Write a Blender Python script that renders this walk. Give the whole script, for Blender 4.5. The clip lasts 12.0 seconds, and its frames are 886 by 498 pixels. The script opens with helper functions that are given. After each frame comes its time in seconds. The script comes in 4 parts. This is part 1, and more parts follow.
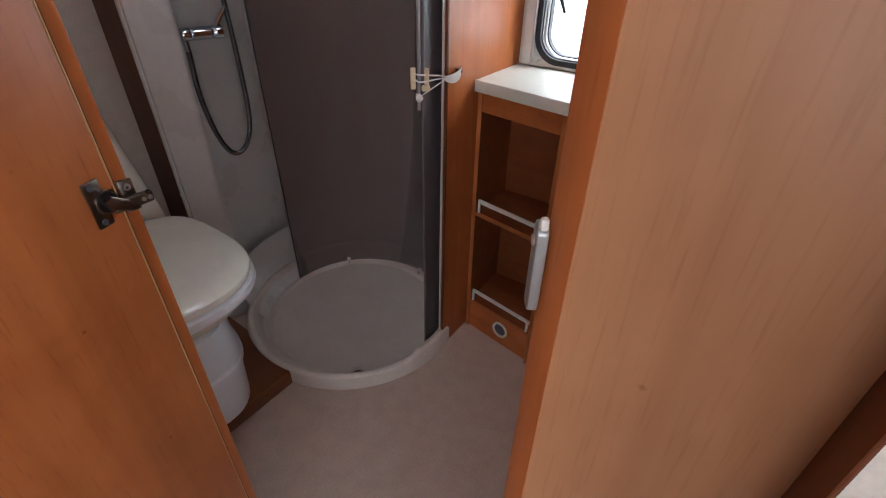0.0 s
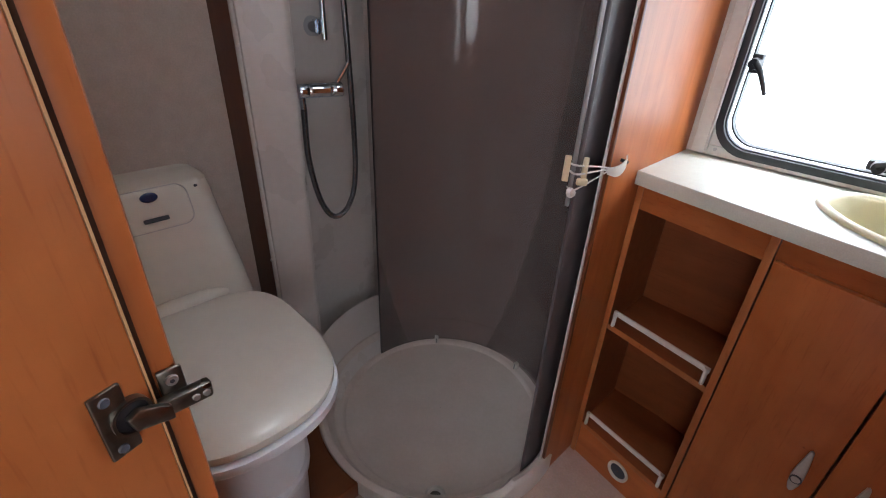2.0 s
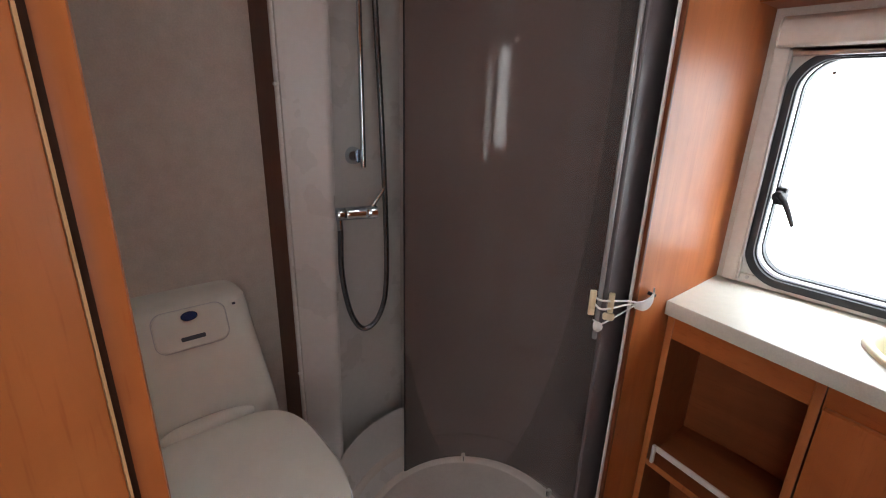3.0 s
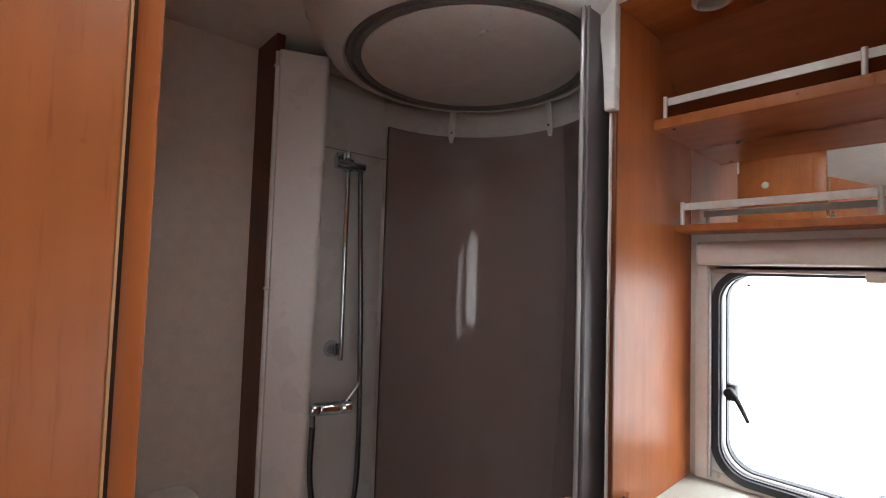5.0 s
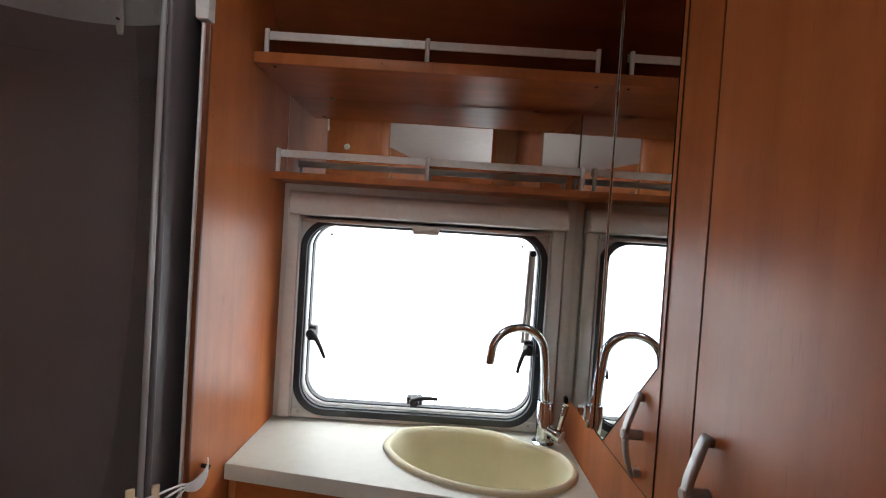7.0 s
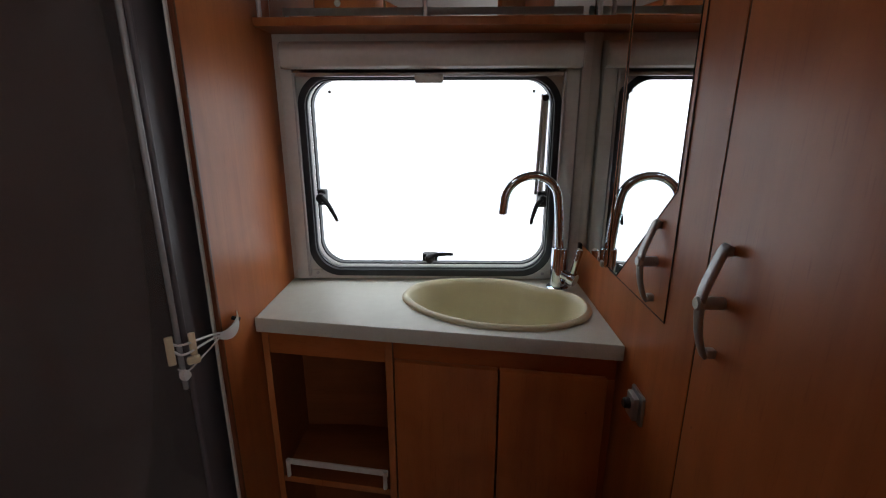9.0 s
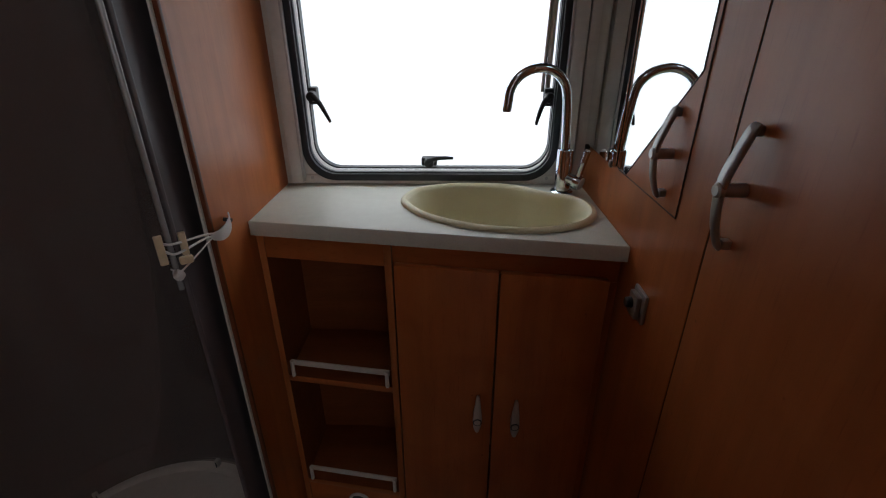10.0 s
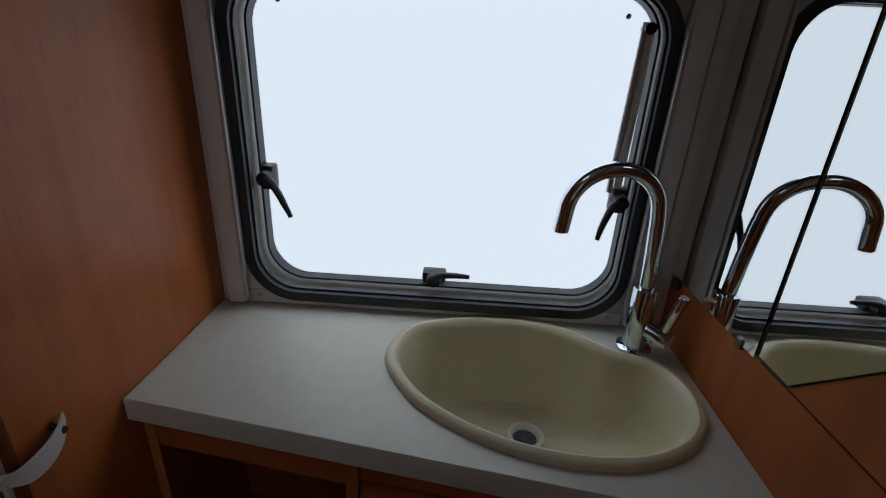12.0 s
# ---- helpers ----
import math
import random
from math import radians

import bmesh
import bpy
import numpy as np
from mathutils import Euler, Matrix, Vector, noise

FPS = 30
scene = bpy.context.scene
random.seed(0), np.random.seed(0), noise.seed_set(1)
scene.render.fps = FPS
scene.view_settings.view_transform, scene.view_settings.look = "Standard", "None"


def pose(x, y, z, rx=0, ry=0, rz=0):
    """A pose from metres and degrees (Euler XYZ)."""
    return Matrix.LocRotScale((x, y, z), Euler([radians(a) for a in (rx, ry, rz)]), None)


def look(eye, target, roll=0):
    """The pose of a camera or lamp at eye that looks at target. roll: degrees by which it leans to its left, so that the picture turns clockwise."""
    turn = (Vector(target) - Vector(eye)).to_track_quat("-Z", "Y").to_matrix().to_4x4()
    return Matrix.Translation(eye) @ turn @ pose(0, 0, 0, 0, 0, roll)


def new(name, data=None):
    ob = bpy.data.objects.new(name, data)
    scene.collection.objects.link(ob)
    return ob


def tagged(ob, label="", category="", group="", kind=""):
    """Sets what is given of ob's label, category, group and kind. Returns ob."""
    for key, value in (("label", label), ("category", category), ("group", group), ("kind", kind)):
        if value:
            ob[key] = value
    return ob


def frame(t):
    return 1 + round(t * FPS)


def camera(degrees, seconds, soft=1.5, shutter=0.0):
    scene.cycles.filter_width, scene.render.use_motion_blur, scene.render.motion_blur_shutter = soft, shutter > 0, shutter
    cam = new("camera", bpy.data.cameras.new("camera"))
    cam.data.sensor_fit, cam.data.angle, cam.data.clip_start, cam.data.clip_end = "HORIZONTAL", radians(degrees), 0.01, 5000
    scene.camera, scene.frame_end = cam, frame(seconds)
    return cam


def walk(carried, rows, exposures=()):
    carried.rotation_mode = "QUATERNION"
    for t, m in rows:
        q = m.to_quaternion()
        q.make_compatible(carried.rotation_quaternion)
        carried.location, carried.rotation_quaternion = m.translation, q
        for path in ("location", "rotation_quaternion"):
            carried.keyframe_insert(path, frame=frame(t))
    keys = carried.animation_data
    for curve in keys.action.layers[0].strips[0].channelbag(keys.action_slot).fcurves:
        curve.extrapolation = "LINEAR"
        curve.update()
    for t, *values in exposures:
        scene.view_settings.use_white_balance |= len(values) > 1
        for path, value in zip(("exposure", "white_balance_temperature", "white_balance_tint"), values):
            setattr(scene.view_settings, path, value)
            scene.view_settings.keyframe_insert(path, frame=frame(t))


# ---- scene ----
cam = camera(87.6, 12.0, soft=1.1)
PATH = [
    (0, (0.67, 0.284, 1.225), (-0.273, 1.639, 0.096), 1.0),
    (0.5, (0.615, 0.308, 1.206), (-0.385, 1.623, 0.079), 1.5),
    (1, (0.532, 0.36, 1.198), (-0.531, 1.64, 0.09), 2.0),
    (1.5, (0.455, 0.402, 1.201), (-0.686, 1.651, 0.134), 2.3),
    (2, (0.392, 0.436, 1.221), (-0.854, 1.652, 0.238), 2.4),
    (2.5, (0.373, 0.457, 1.262), (-0.996, 1.656, 0.431), 2.1),
    (3, (0.384, 0.456, 1.298), (-1.078, 1.664, 0.662), 1.5),
    (3.2, (0.387, 0.452, 1.308), (-1.096, 1.667, 0.739), 1.5),
    (4.8, (0.428, 0.405, 1.363), (-1.078, 1.721, 1.378), 1.6),
    (5, (0.438, 0.412, 1.369), (-1.046, 1.749, 1.465), 1.8),
    (5.5, (0.434, 0.436, 1.377), (-0.762, 2.026, 1.58), 2.7),
    (6, (0.399, 0.480, 1.376), (-0.158, 2.398, 1.484), 3.7),
    (6.5, (0.400, 0.492, 1.376), (0.289, 2.489, 1.434), 5.0),
    (7, (0.402, 0.493, 1.367), (0.396, 2.493, 1.320), 3.7),
    (7.2, (0.401, 0.491, 1.365), (0.412, 2.487, 1.244), 3.1),
    (9, (0.41, 0.514, 1.299), (0.367, 2.436, 0.749), -0.1),
    (9.5, (0.408, 0.525, 1.275), (0.362, 2.389, 0.551), -0.2),
    (10, (0.409, 0.537, 1.251), (0.369, 2.338, 0.38), -0.2),
    (10.5, (0.39, 0.589, 1.21), (0.404, 2.361, 0.281), 0.1),
    (11, (0.371, 0.732, 1.205), (0.417, 2.51, 0.29), 0.6),
    (11.5, (0.434, 0.924, 1.26), (0.497, 2.719, 0.38), 1.5),
    (12, (0.385, 0.963, 1.294), (0.328, 2.809, 0.525), 3.0),
]
EXPOSURES = [(0.0, 0.44, 6150, 10), (0.5, 0.52, 6050, 10), (0.9, 0.74, 5950, 10), (2.0, 0.80, 6050, 10), (3.2, 0.70, 6500, 10), (4.8, 0.58, 6500, 10), (5.5, 0.54, 6500, 10), (6.5, 0.28, 6500, 10), (7.2, -0.14, 6500, 10),
             (8.8, -0.95, 6450, 10), (9.5, -1.36, 6400, 10), (10.5, -1.32, 6400, 10), (11.3, -1.22, 6300, 10), (12.0, -2.03, 6050, 10)]
walk(cam, [(t, look(eye, target, roll)) for t, eye, target, roll in PATH], EXPOSURES)

# ---- light: an overcast white day outside the windows ----
world = bpy.data.worlds.new("sky")
scene.world = world
world.use_nodes = True
wn = world.node_tree.nodes
sky = wn.new("ShaderNodeTexSky")
sky.sky_type, sky.sun_disc, sky.sun_elevation, sky.sun_rotation = "NISHITA", False, radians(40), radians(20)
world.node_tree.links.new(sky.outputs[0], wn["Background"].inputs[0])
wn["Background"].inputs[1].default_value = 0.1
WINDOW_GLOW, REAR_GLOW, FRONT_FILL, ROOF_GLOW = 3.5, 4.2, 2.7, 11.0


# ---- materials ----
def material(name, rgb, rough=0.5, metal=0.0, grain=0.06, scale=40.0, bump=0.02, stretch=(1, 1, 1), coat=0.0, spots=0.0, blot=0.05, coat_rough=0.25):
    """A surface with variation at two scales: a fine grain (stretched) and wide blotches, both in colour and relief."""
    m = bpy.data.materials.new(name)
    m.use_nodes = True
    nt = m.node_tree
    n, l = nt.nodes, nt.links
    b = n["Principled BSDF"]
    co = n.new("ShaderNodeTexCoord")
    mp = n.new("ShaderNodeMapping")
    mp.inputs["Scale"].default_value = stretch
    l.new(co.outputs["Object"], mp.inputs["Vector"])
    fine = n.new("ShaderNodeTexNoise")
    fine.inputs["Scale"].default_value, fine.inputs["Detail"].default_value = scale, 5
    l.new(mp.outputs[0], fine.inputs["Vector"])
    wide = n.new("ShaderNodeTexNoise")
    wide.inputs["Scale"].default_value, wide.inputs["Detail"].default_value = max(scale * 0.12, 1.5), 3
    l.new(mp.outputs[0], wide.inputs["Vector"])
    ramp = n.new("ShaderNodeValToRGB")
    lo = [max(c * (1 - 4 * grain), 0.0) for c in rgb]
    hi = [min(c * (1 + 4 * grain), 1.0) for c in rgb]
    ramp.color_ramp.elements[0].position, ramp.color_ramp.elements[1].position = 0.25, 0.75
    ramp.color_ramp.elements[0].color, ramp.color_ramp.elements[1].color = (*lo, 1), (*hi, 1)
    l.new(fine.outputs["Fac"], ramp.inputs["Fac"])
    mix = n.new("ShaderNodeMix")
    mix.data_type, mix.blend_type = "RGBA", "MULTIPLY"
    r2 = n.new("ShaderNodeValToRGB")
    r2.color_ramp.elements[0].position, r2.color_ramp.elements[1].position = 0.3, 0.7
    r2.color_ramp.elements[0].color = (1 - 3 * blot, 1 - 3.3 * blot, 1 - 3.6 * blot, 1)
    r2.color_ramp.elements[1].color = (1, 1, 1, 1)
    l.new(wide.outputs["Fac"], r2.inputs["Fac"])
    mix.inputs[0].default_value = 1.0
    l.new(ramp.outputs[0], mix.inputs[6])
    l.new(r2.outputs[0], mix.inputs[7])
    out = mix.outputs[2]
    if spots:
        vo = n.new("ShaderNodeTexVoronoi")
        vo.inputs["Scale"].default_value = 130
        l.new(co.outputs["Object"], vo.inputs["Vector"])
        r3 = n.new("ShaderNodeValToRGB")
        r3.color_ramp.elements[0].position, r3.color_ramp.elements[1].position = 0.10, 0.16
        r3.color_ramp.elements[0].color, r3.color_ramp.elements[1].color = (1, 1, 1, 1), (0, 0, 0, 1)
        l.new(vo.outputs["Distance"], r3.inputs["Fac"])
        pick = n.new("ShaderNodeMath")
        pick.operation = "MULTIPLY"
        pick.inputs[1].default_value = spots
        l.new(r3.outputs[0], pick.inputs[0])
        mx = n.new("ShaderNodeMix")
        mx.data_type = "RGBA"
        l.new(pick.outputs[0], mx.inputs[0])
        l.new(out, mx.inputs[6])
        l.new(vo.outputs["Color"], mx.inputs[7])
        out = mx.outputs[2]
    l.new(out, b.inputs["Base Color"])
    rr = n.new("ShaderNodeMapRange")
    rr.inputs["To Min"].default_value, rr.inputs["To Max"].default_value = max(rough - 0.03, 0.02), min(rough + 0.03, 1)
    l.new(wide.outputs["Fac"], rr.inputs["Value"])
    l.new(rr.outputs[0], b.inputs["Roughness"])
    b.inputs["Metallic"].default_value = metal
    b.inputs["Coat Weight"].default_value = coat
    b.inputs["Coat Roughness"].default_value = coat_rough
    if bump:
        bp = n.new("ShaderNodeBump")
        bp.inputs["Strength"].default_value, bp.inputs["Distance"].default_value = bump * 10, 0.001
        l.new(fine.outputs["Fac"], bp.inputs["Height"])
        l.new(bp.outputs[0], b.inputs["Normal"])
    return m


def wood(name, rgb, stretch, rough=0.38, pore=(0.80, 0.72, 0.66), fineness=260, onset=0.60):
    """Varnished fruitwood: soft figure and fibres along one axis, short darker pores, clouded mottle and a few flecks."""
    m = material(name, rgb, rough, grain=0.028, scale=30.0, bump=0.012, stretch=stretch, coat=0.03, blot=0.085)
    nt = m.node_tree
    n, l = nt.nodes, nt.links
    b = n["Principled BSDF"]
    b.inputs["Specular IOR Level"].default_value = 0.31
    mp, co = n["Mapping"], n["Texture Coordinate"]

    def layer(fac, stops):
        r = n.new("ShaderNodeValToRGB")
        e = r.color_ramp.elements
        (e[0].position, c0), (e[1].position, c1) = stops
        e[0].color, e[1].color = (*c0, 1), (*c1, 1)
        l.new(fac, r.inputs["Fac"])
        mx = n.new("ShaderNodeMix")
        mx.data_type, mx.blend_type = "RGBA", "MULTIPLY"
        mx.inputs[0].default_value = 1.0
        l.new(b.inputs["Base Color"].links[0].from_socket, mx.inputs[6])
        l.new(r.outputs[0], mx.inputs[7])
        l.new(mx.outputs[2], b.inputs["Base Color"])

    pores = n.new("ShaderNodeTexNoise")
    pores.inputs["Scale"].default_value, pores.inputs["Detail"].default_value = fineness, 2
    l.new(mp.outputs[0], pores.inputs["Vector"])
    layer(pores.outputs["Fac"], ((onset, (1, 1, 1)), (0.80, pore)))
    cloud = n.new("ShaderNodeTexNoise")
    cloud.inputs["Scale"].default_value, cloud.inputs["Detail"].default_value, cloud.inputs["Distortion"].default_value = 6.5, 4, 0.8
    l.new(co.outputs["Object"], cloud.inputs["Vector"])
    layer(cloud.outputs["Fac"], ((0.30, (0.86, 0.79, 0.74)), (0.70, (1.06, 1.06, 1.06))))
    figure = n.new("ShaderNodeTexNoise")
    figure.inputs["Scale"].default_value, figure.inputs["Detail"].default_value, figure.inputs["Distortion"].default_value = 13, 2, 1.6
    l.new(mp.outputs[0], figure.inputs["Vector"])
    layer(figure.outputs["Fac"], ((0.46, (1, 1, 1)), (0.66, (0.90, 0.86, 0.82))))
    fleck = n.new("ShaderNodeTexVoronoi")
    fleck.inputs["Scale"].default_value = 14
    l.new(co.outputs["Object"], fleck.inputs["Vector"])
    layer(fleck.outputs["Distance"], ((0.020, (0.62, 0.52, 0.46)), (0.045, (1, 1, 1))))
    return m


PEAR = (0.47, 0.148, 0.043)
wood_v = wood("pear_wood_upright", PEAR, (1, 1, 0.07))
wood_h = wood("pear_wood_lengthwise", PEAR, (0.07, 1, 1))
wood_d = wood("pear_wood_deep", PEAR, (1, 0.07, 1))
# paler copy of the pear wood: daylight on the partition is in the colour
wood_daylit = wood("daylit_pear_wood", (0.40, 0.190, 0.092), (1, 1, 0.045), 0.42, (0.84, 0.78, 0.72), 420, 0.55)
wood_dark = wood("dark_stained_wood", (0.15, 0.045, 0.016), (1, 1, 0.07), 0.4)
# darker copy of the pear wood, with the shelf unit's inner shade in its colour
wood_shaded = wood("pear_wood_shaded_brown", (0.27, 0.082, 0.028), (0.07, 1, 1), 0.45)
# dark brown standing for shade in door gaps; also dowel caps and mirror backing
gap_shade_cap = wood("dark_gap_shade_and_caps", (0.060, 0.023, 0.011), (1, 1, 0.1), 0.6)
edge_wood = wood("wood_edge_band", (0.46, 0.165, 0.056), (1, 1, 0.1), 0.38)
raw_edge = wood("pale_raw_edge", (0.56, 0.33, 0.17), (1, 1, 0.1), 0.45)
wallpaper = material("white_wallpaper", (0.60, 0.535, 0.475), 0.6, grain=0.02, scale=260, bump=0.03, blot=0.03)
white_gel = material("white_moulded_plastic", (0.62, 0.595, 0.57), 0.28, grain=0.006, scale=60, bump=0.004, blot=0.007)
ceiling_white = material("white_ceiling_lining", (0.70, 0.67, 0.64), 0.6, grain=0.015, scale=220, bump=0.02, blot=0.03)
porcelain = material("white_toilet_plastic", (0.73, 0.705, 0.625), 0.22, grain=0.006, scale=30, bump=0.003, blot=0.02)
# white plastic tinted blue: cool daylight on the toilet base put into its colour
daylit_plastic = material("daylit_white_plastic", (0.76, 0.79, 0.83), 0.3, grain=0.006, scale=30, bump=0.003, blot=0.02)
tray_plastic = material("grey_shower_tray", (0.63, 0.565, 0.515), 0.3, grain=0.008, scale=90, bump=0.006, blot=0.02)
strip_plastic = material("clear_grey_plastic_profile", (0.34, 0.335, 0.34), 0.22, 0.2, grain=0.01, scale=60, bump=0.002, stretch=(1, 1, 0.05), coat=0.5, coat_rough=0.08)
vinyl = material("speckled_vinyl_floor", (0.51, 0.385, 0.325), 0.42, grain=0.02, scale=150, bump=0.012, spots=0.17, blot=0.04)
laminate = material("grey_white_laminate", (0.545, 0.545, 0.475), 0.4, grain=0.02, scale=420, bump=0.01, blot=0.02)
cream = material("cream_basin_plastic", (0.62, 0.575, 0.39), 0.36, grain=0.006, scale=30, bump=0.002, blot=0.03)
hose_steel = material("hose_steel", (0.22, 0.23, 0.25), 0.25, 0.9, grain=0.04, scale=80, bump=0, blot=0.02)
chrome = material("chrome", (0.62, 0.69, 0.77), 0.07, 1.0, grain=0.005, scale=20, bump=0, blot=0.01)
steel = material("brushed_aluminium", (0.62, 0.62, 0.63), 0.32, 1.0, grain=0.03, scale=120, bump=0.01, stretch=(0.05, 1, 1), blot=0.02)
alu_grey = material("satin_silver_paint", (0.50, 0.49, 0.48), 0.35, 0.6, grain=0.02, scale=120, bump=0.008, blot=0.03)
handle_grey = material("satin_grey_handle", (0.36, 0.355, 0.35), 0.34, 0.6, grain=0.02, scale=120, bump=0.006, blot=0.03)
nickel = material("worn_nickel", (0.23, 0.215, 0.19), 0.28, 1.0, grain=0.08, scale=70, bump=0.01, blot=0.08)
satin = material("satin_silver_profile", (0.66, 0.66, 0.63), 0.36, 0.15, grain=0.02, scale=90, bump=0.004, blot=0.02)
rubber = material("black_window_rubber", (0.016, 0.020, 0.026), 0.45, grain=0.05, scale=80, bump=0.01)
black_plastic = material("black_plastic", (0.018, 0.018, 0.021), 0.4, grain=0.05, scale=80, bump=0.01)
grey_rubber = material("grey_track_rubber", (0.165, 0.165, 0.165), 0.45, grain=0.04, scale=80, bump=0.01)
frame_plastic = material("off_white_window_plastic", (0.62, 0.60, 0.56), 0.42, grain=0.01, scale=100, bump=0.006, blot=0.03)
putty = material("aged_cream_plastic", (0.66, 0.53, 0.34), 0.45, grain=0.02, scale=90, bump=0.006)
blue_plastic = material("dark_blue_plastic", (0.02, 0.035, 0.12), 0.25, grain=0.02, scale=50, bump=0)
ink = material("dark_grey_print", (0.06, 0.065, 0.085), 0.5, grain=0.02, scale=60, bump=0)
carpet = material("pale_carpet", (0.52, 0.47, 0.43), 0.9, grain=0.06, scale=500, bump=0.06)

mirror_edge = material("dark_green_glass_edge", (0.012, 0.030, 0.026), 0.2, grain=0.02, scale=80, bump=0)

mirror_glass = bpy.data.materials.new("mirror_glass")
mirror_glass.use_nodes = True
mb = mirror_glass.node_tree.nodes["Principled BSDF"]
mb.inputs["Base Color"].default_value, mb.inputs["Metallic"].default_value, mb.inputs["Roughness"].default_value = (0.84, 0.86, 0.85, 1), 1.0, 0.015

glass = bpy.data.materials.new("clear_acrylic_pane")
glass.use_nodes = True
gn = glass.node_tree.nodes
gl = gn.new("ShaderNodeBsdfGlass")
gl.inputs["IOR"].default_value, gl.inputs["Roughness"].default_value = 1.03, 0.0
glass.node_tree.links.new(gl.outputs[0], gn["Material Output"].inputs["Surface"])


def smoky(name, tint, haze, amount, rough):
    """See-through tinted acrylic: a stained pane with a little haze under a glossy surface, faintly streaked along its height."""
    m = bpy.data.materials.new(name)
    m.use_nodes = True
    nt = m.node_tree
    n, l = nt.nodes, nt.links
    n.remove(n["Principled BSDF"])
    clear, milk, shine = n.new("ShaderNodeBsdfTransparent"), n.new("ShaderNodeBsdfDiffuse"), n.new("ShaderNodeBsdfGlossy")
    clear.inputs["Color"].default_value, milk.inputs["Color"].default_value = (*tint, 1), (*haze, 1)
    co, mp, no, rr = n.new("ShaderNodeTexCoord"), n.new("ShaderNodeMapping"), n.new("ShaderNodeTexNoise"), n.new("ShaderNodeMapRange")
    mp.inputs["Scale"].default_value = (1, 1, 0.06)
    no.inputs["Scale"].default_value, no.inputs["Detail"].default_value = 26, 4
    l.new(co.outputs["Object"], mp.inputs["Vector"])
    l.new(mp.outputs[0], no.inputs["Vector"])
    rr.inputs["To Min"].default_value, rr.inputs["To Max"].default_value = amount * 0.97, amount * 1.03
    l.new(no.outputs["Fac"], rr.inputs["Value"])
    r2 = n.new("ShaderNodeMapRange")
    r2.inputs["To Min"].default_value, r2.inputs["To Max"].default_value = rough * 0.92, rough * 1.08
    l.new(no.outputs["Fac"], r2.inputs["Value"])
    l.new(r2.outputs[0], shine.inputs["Roughness"])
    body, full, fr = n.new("ShaderNodeMixShader"), n.new("ShaderNodeMixShader"), n.new("ShaderNodeFresnel")
    fr.inputs["IOR"].default_value = 1.42
    l.new(rr.outputs[0], body.inputs[0])
    l.new(clear.outputs[0], body.inputs[1])
    l.new(milk.outputs[0], body.inputs[2])
    l.new(fr.outputs[0], full.inputs[0])
    l.new(body.outputs[0], full.inputs[1])
    l.new(shine.outputs[0], full.inputs[2])
    l.new(full.outputs[0], n["Material Output"].inputs["Surface"])
    return m


leaf_plastic = smoky("smoky_grey_acrylic", (0.87, 0.80, 0.785), (0.345, 0.287, 0.272), 0.42, 0.09)
leaf_light = material("violet_grey_acrylic", (0.108, 0.092, 0.095), 0.40, grain=0.01, scale=12, bump=0.0, stretch=(1, 1, 0.1), blot=0.03, coat=0.08, coat_rough=0.15)


def glow(name, rgb, strength):
    m = bpy.data.materials.new(name)
    m.use_nodes = True
    n = m.node_tree.nodes
    e = n.new("ShaderNodeEmission")
    e.inputs[0].default_value, e.inputs[1].default_value = (*rgb, 1), strength
    m.node_tree.links.new(e.outputs[0], n["Material Output"].inputs["Surface"])
    return m


sky_white = glow("overcast_sky_glow", (0.89, 0.945, 1.0), WINDOW_GLOW)
# an overcast sky is about three times as bright overhead as at the horizon; boosted to 4.6 to light counter and walls
sn, sl = sky_white.node_tree.nodes, sky_white.node_tree.links
sc, sx3, sr = sn.new("ShaderNodeTexCoord"), sn.new("ShaderNodeSeparateXYZ"), sn.new("ShaderNodeMapRange")
sl.new(sc.outputs["Object"], sx3.inputs[0])
sl.new(sx3.outputs["Z"], sr.inputs["Value"])
sr.inputs["From Min"].default_value, sr.inputs["From Max"].default_value = 1.50, 2.5
sr.inputs["To Min"].default_value, sr.inputs["To Max"].default_value = WINDOW_GLOW, WINDOW_GLOW * 4.6
sl.new(sr.outputs[0], sn["Emission"].inputs["Strength"])
sky_roof = glow("overcast_sky_glow_roof", (0.94, 0.97, 1.0), ROOF_GLOW)
# fill light for the east window, which is added and unseen
fill_front = glow("fill_glow_front", (0.95, 0.97, 1.0), FRONT_FILL)
sky_rear = glow("overcast_sky_glow_rear", (0.95, 0.97, 1.0), REAR_GLOW)


# ---- mesh helpers ----
def box(x0, y0, z0, x1, y1, z1, bevel=0.0, seg=2, bm=None):
    own = bmesh.new()
    bmesh.ops.create_cube(own, size=1.0)
    for v in own.verts:
        v.co = ((x0 + x1) / 2 + v.co.x * (x1 - x0), (y0 + y1) / 2 + v.co.y * (y1 - y0), (z0 + z1) / 2 + v.co.z * (z1 - z0))
    if bevel:
        bmesh.ops.bevel(own, geom=own.edges[:], offset=bevel, segments=seg, profile=0.5, affect="EDGES")
    return join(bm, own)


def join(bm, own):
    if bm is None:
        return own
    tmp = bpy.data.meshes.new("tmp")
    own.to_mesh(tmp)
    own.free()
    bm.from_mesh(tmp)
    bpy.data.meshes.remove(tmp)
    return bm


def moved(bm, m):
    bm.transform(m)
    return bm


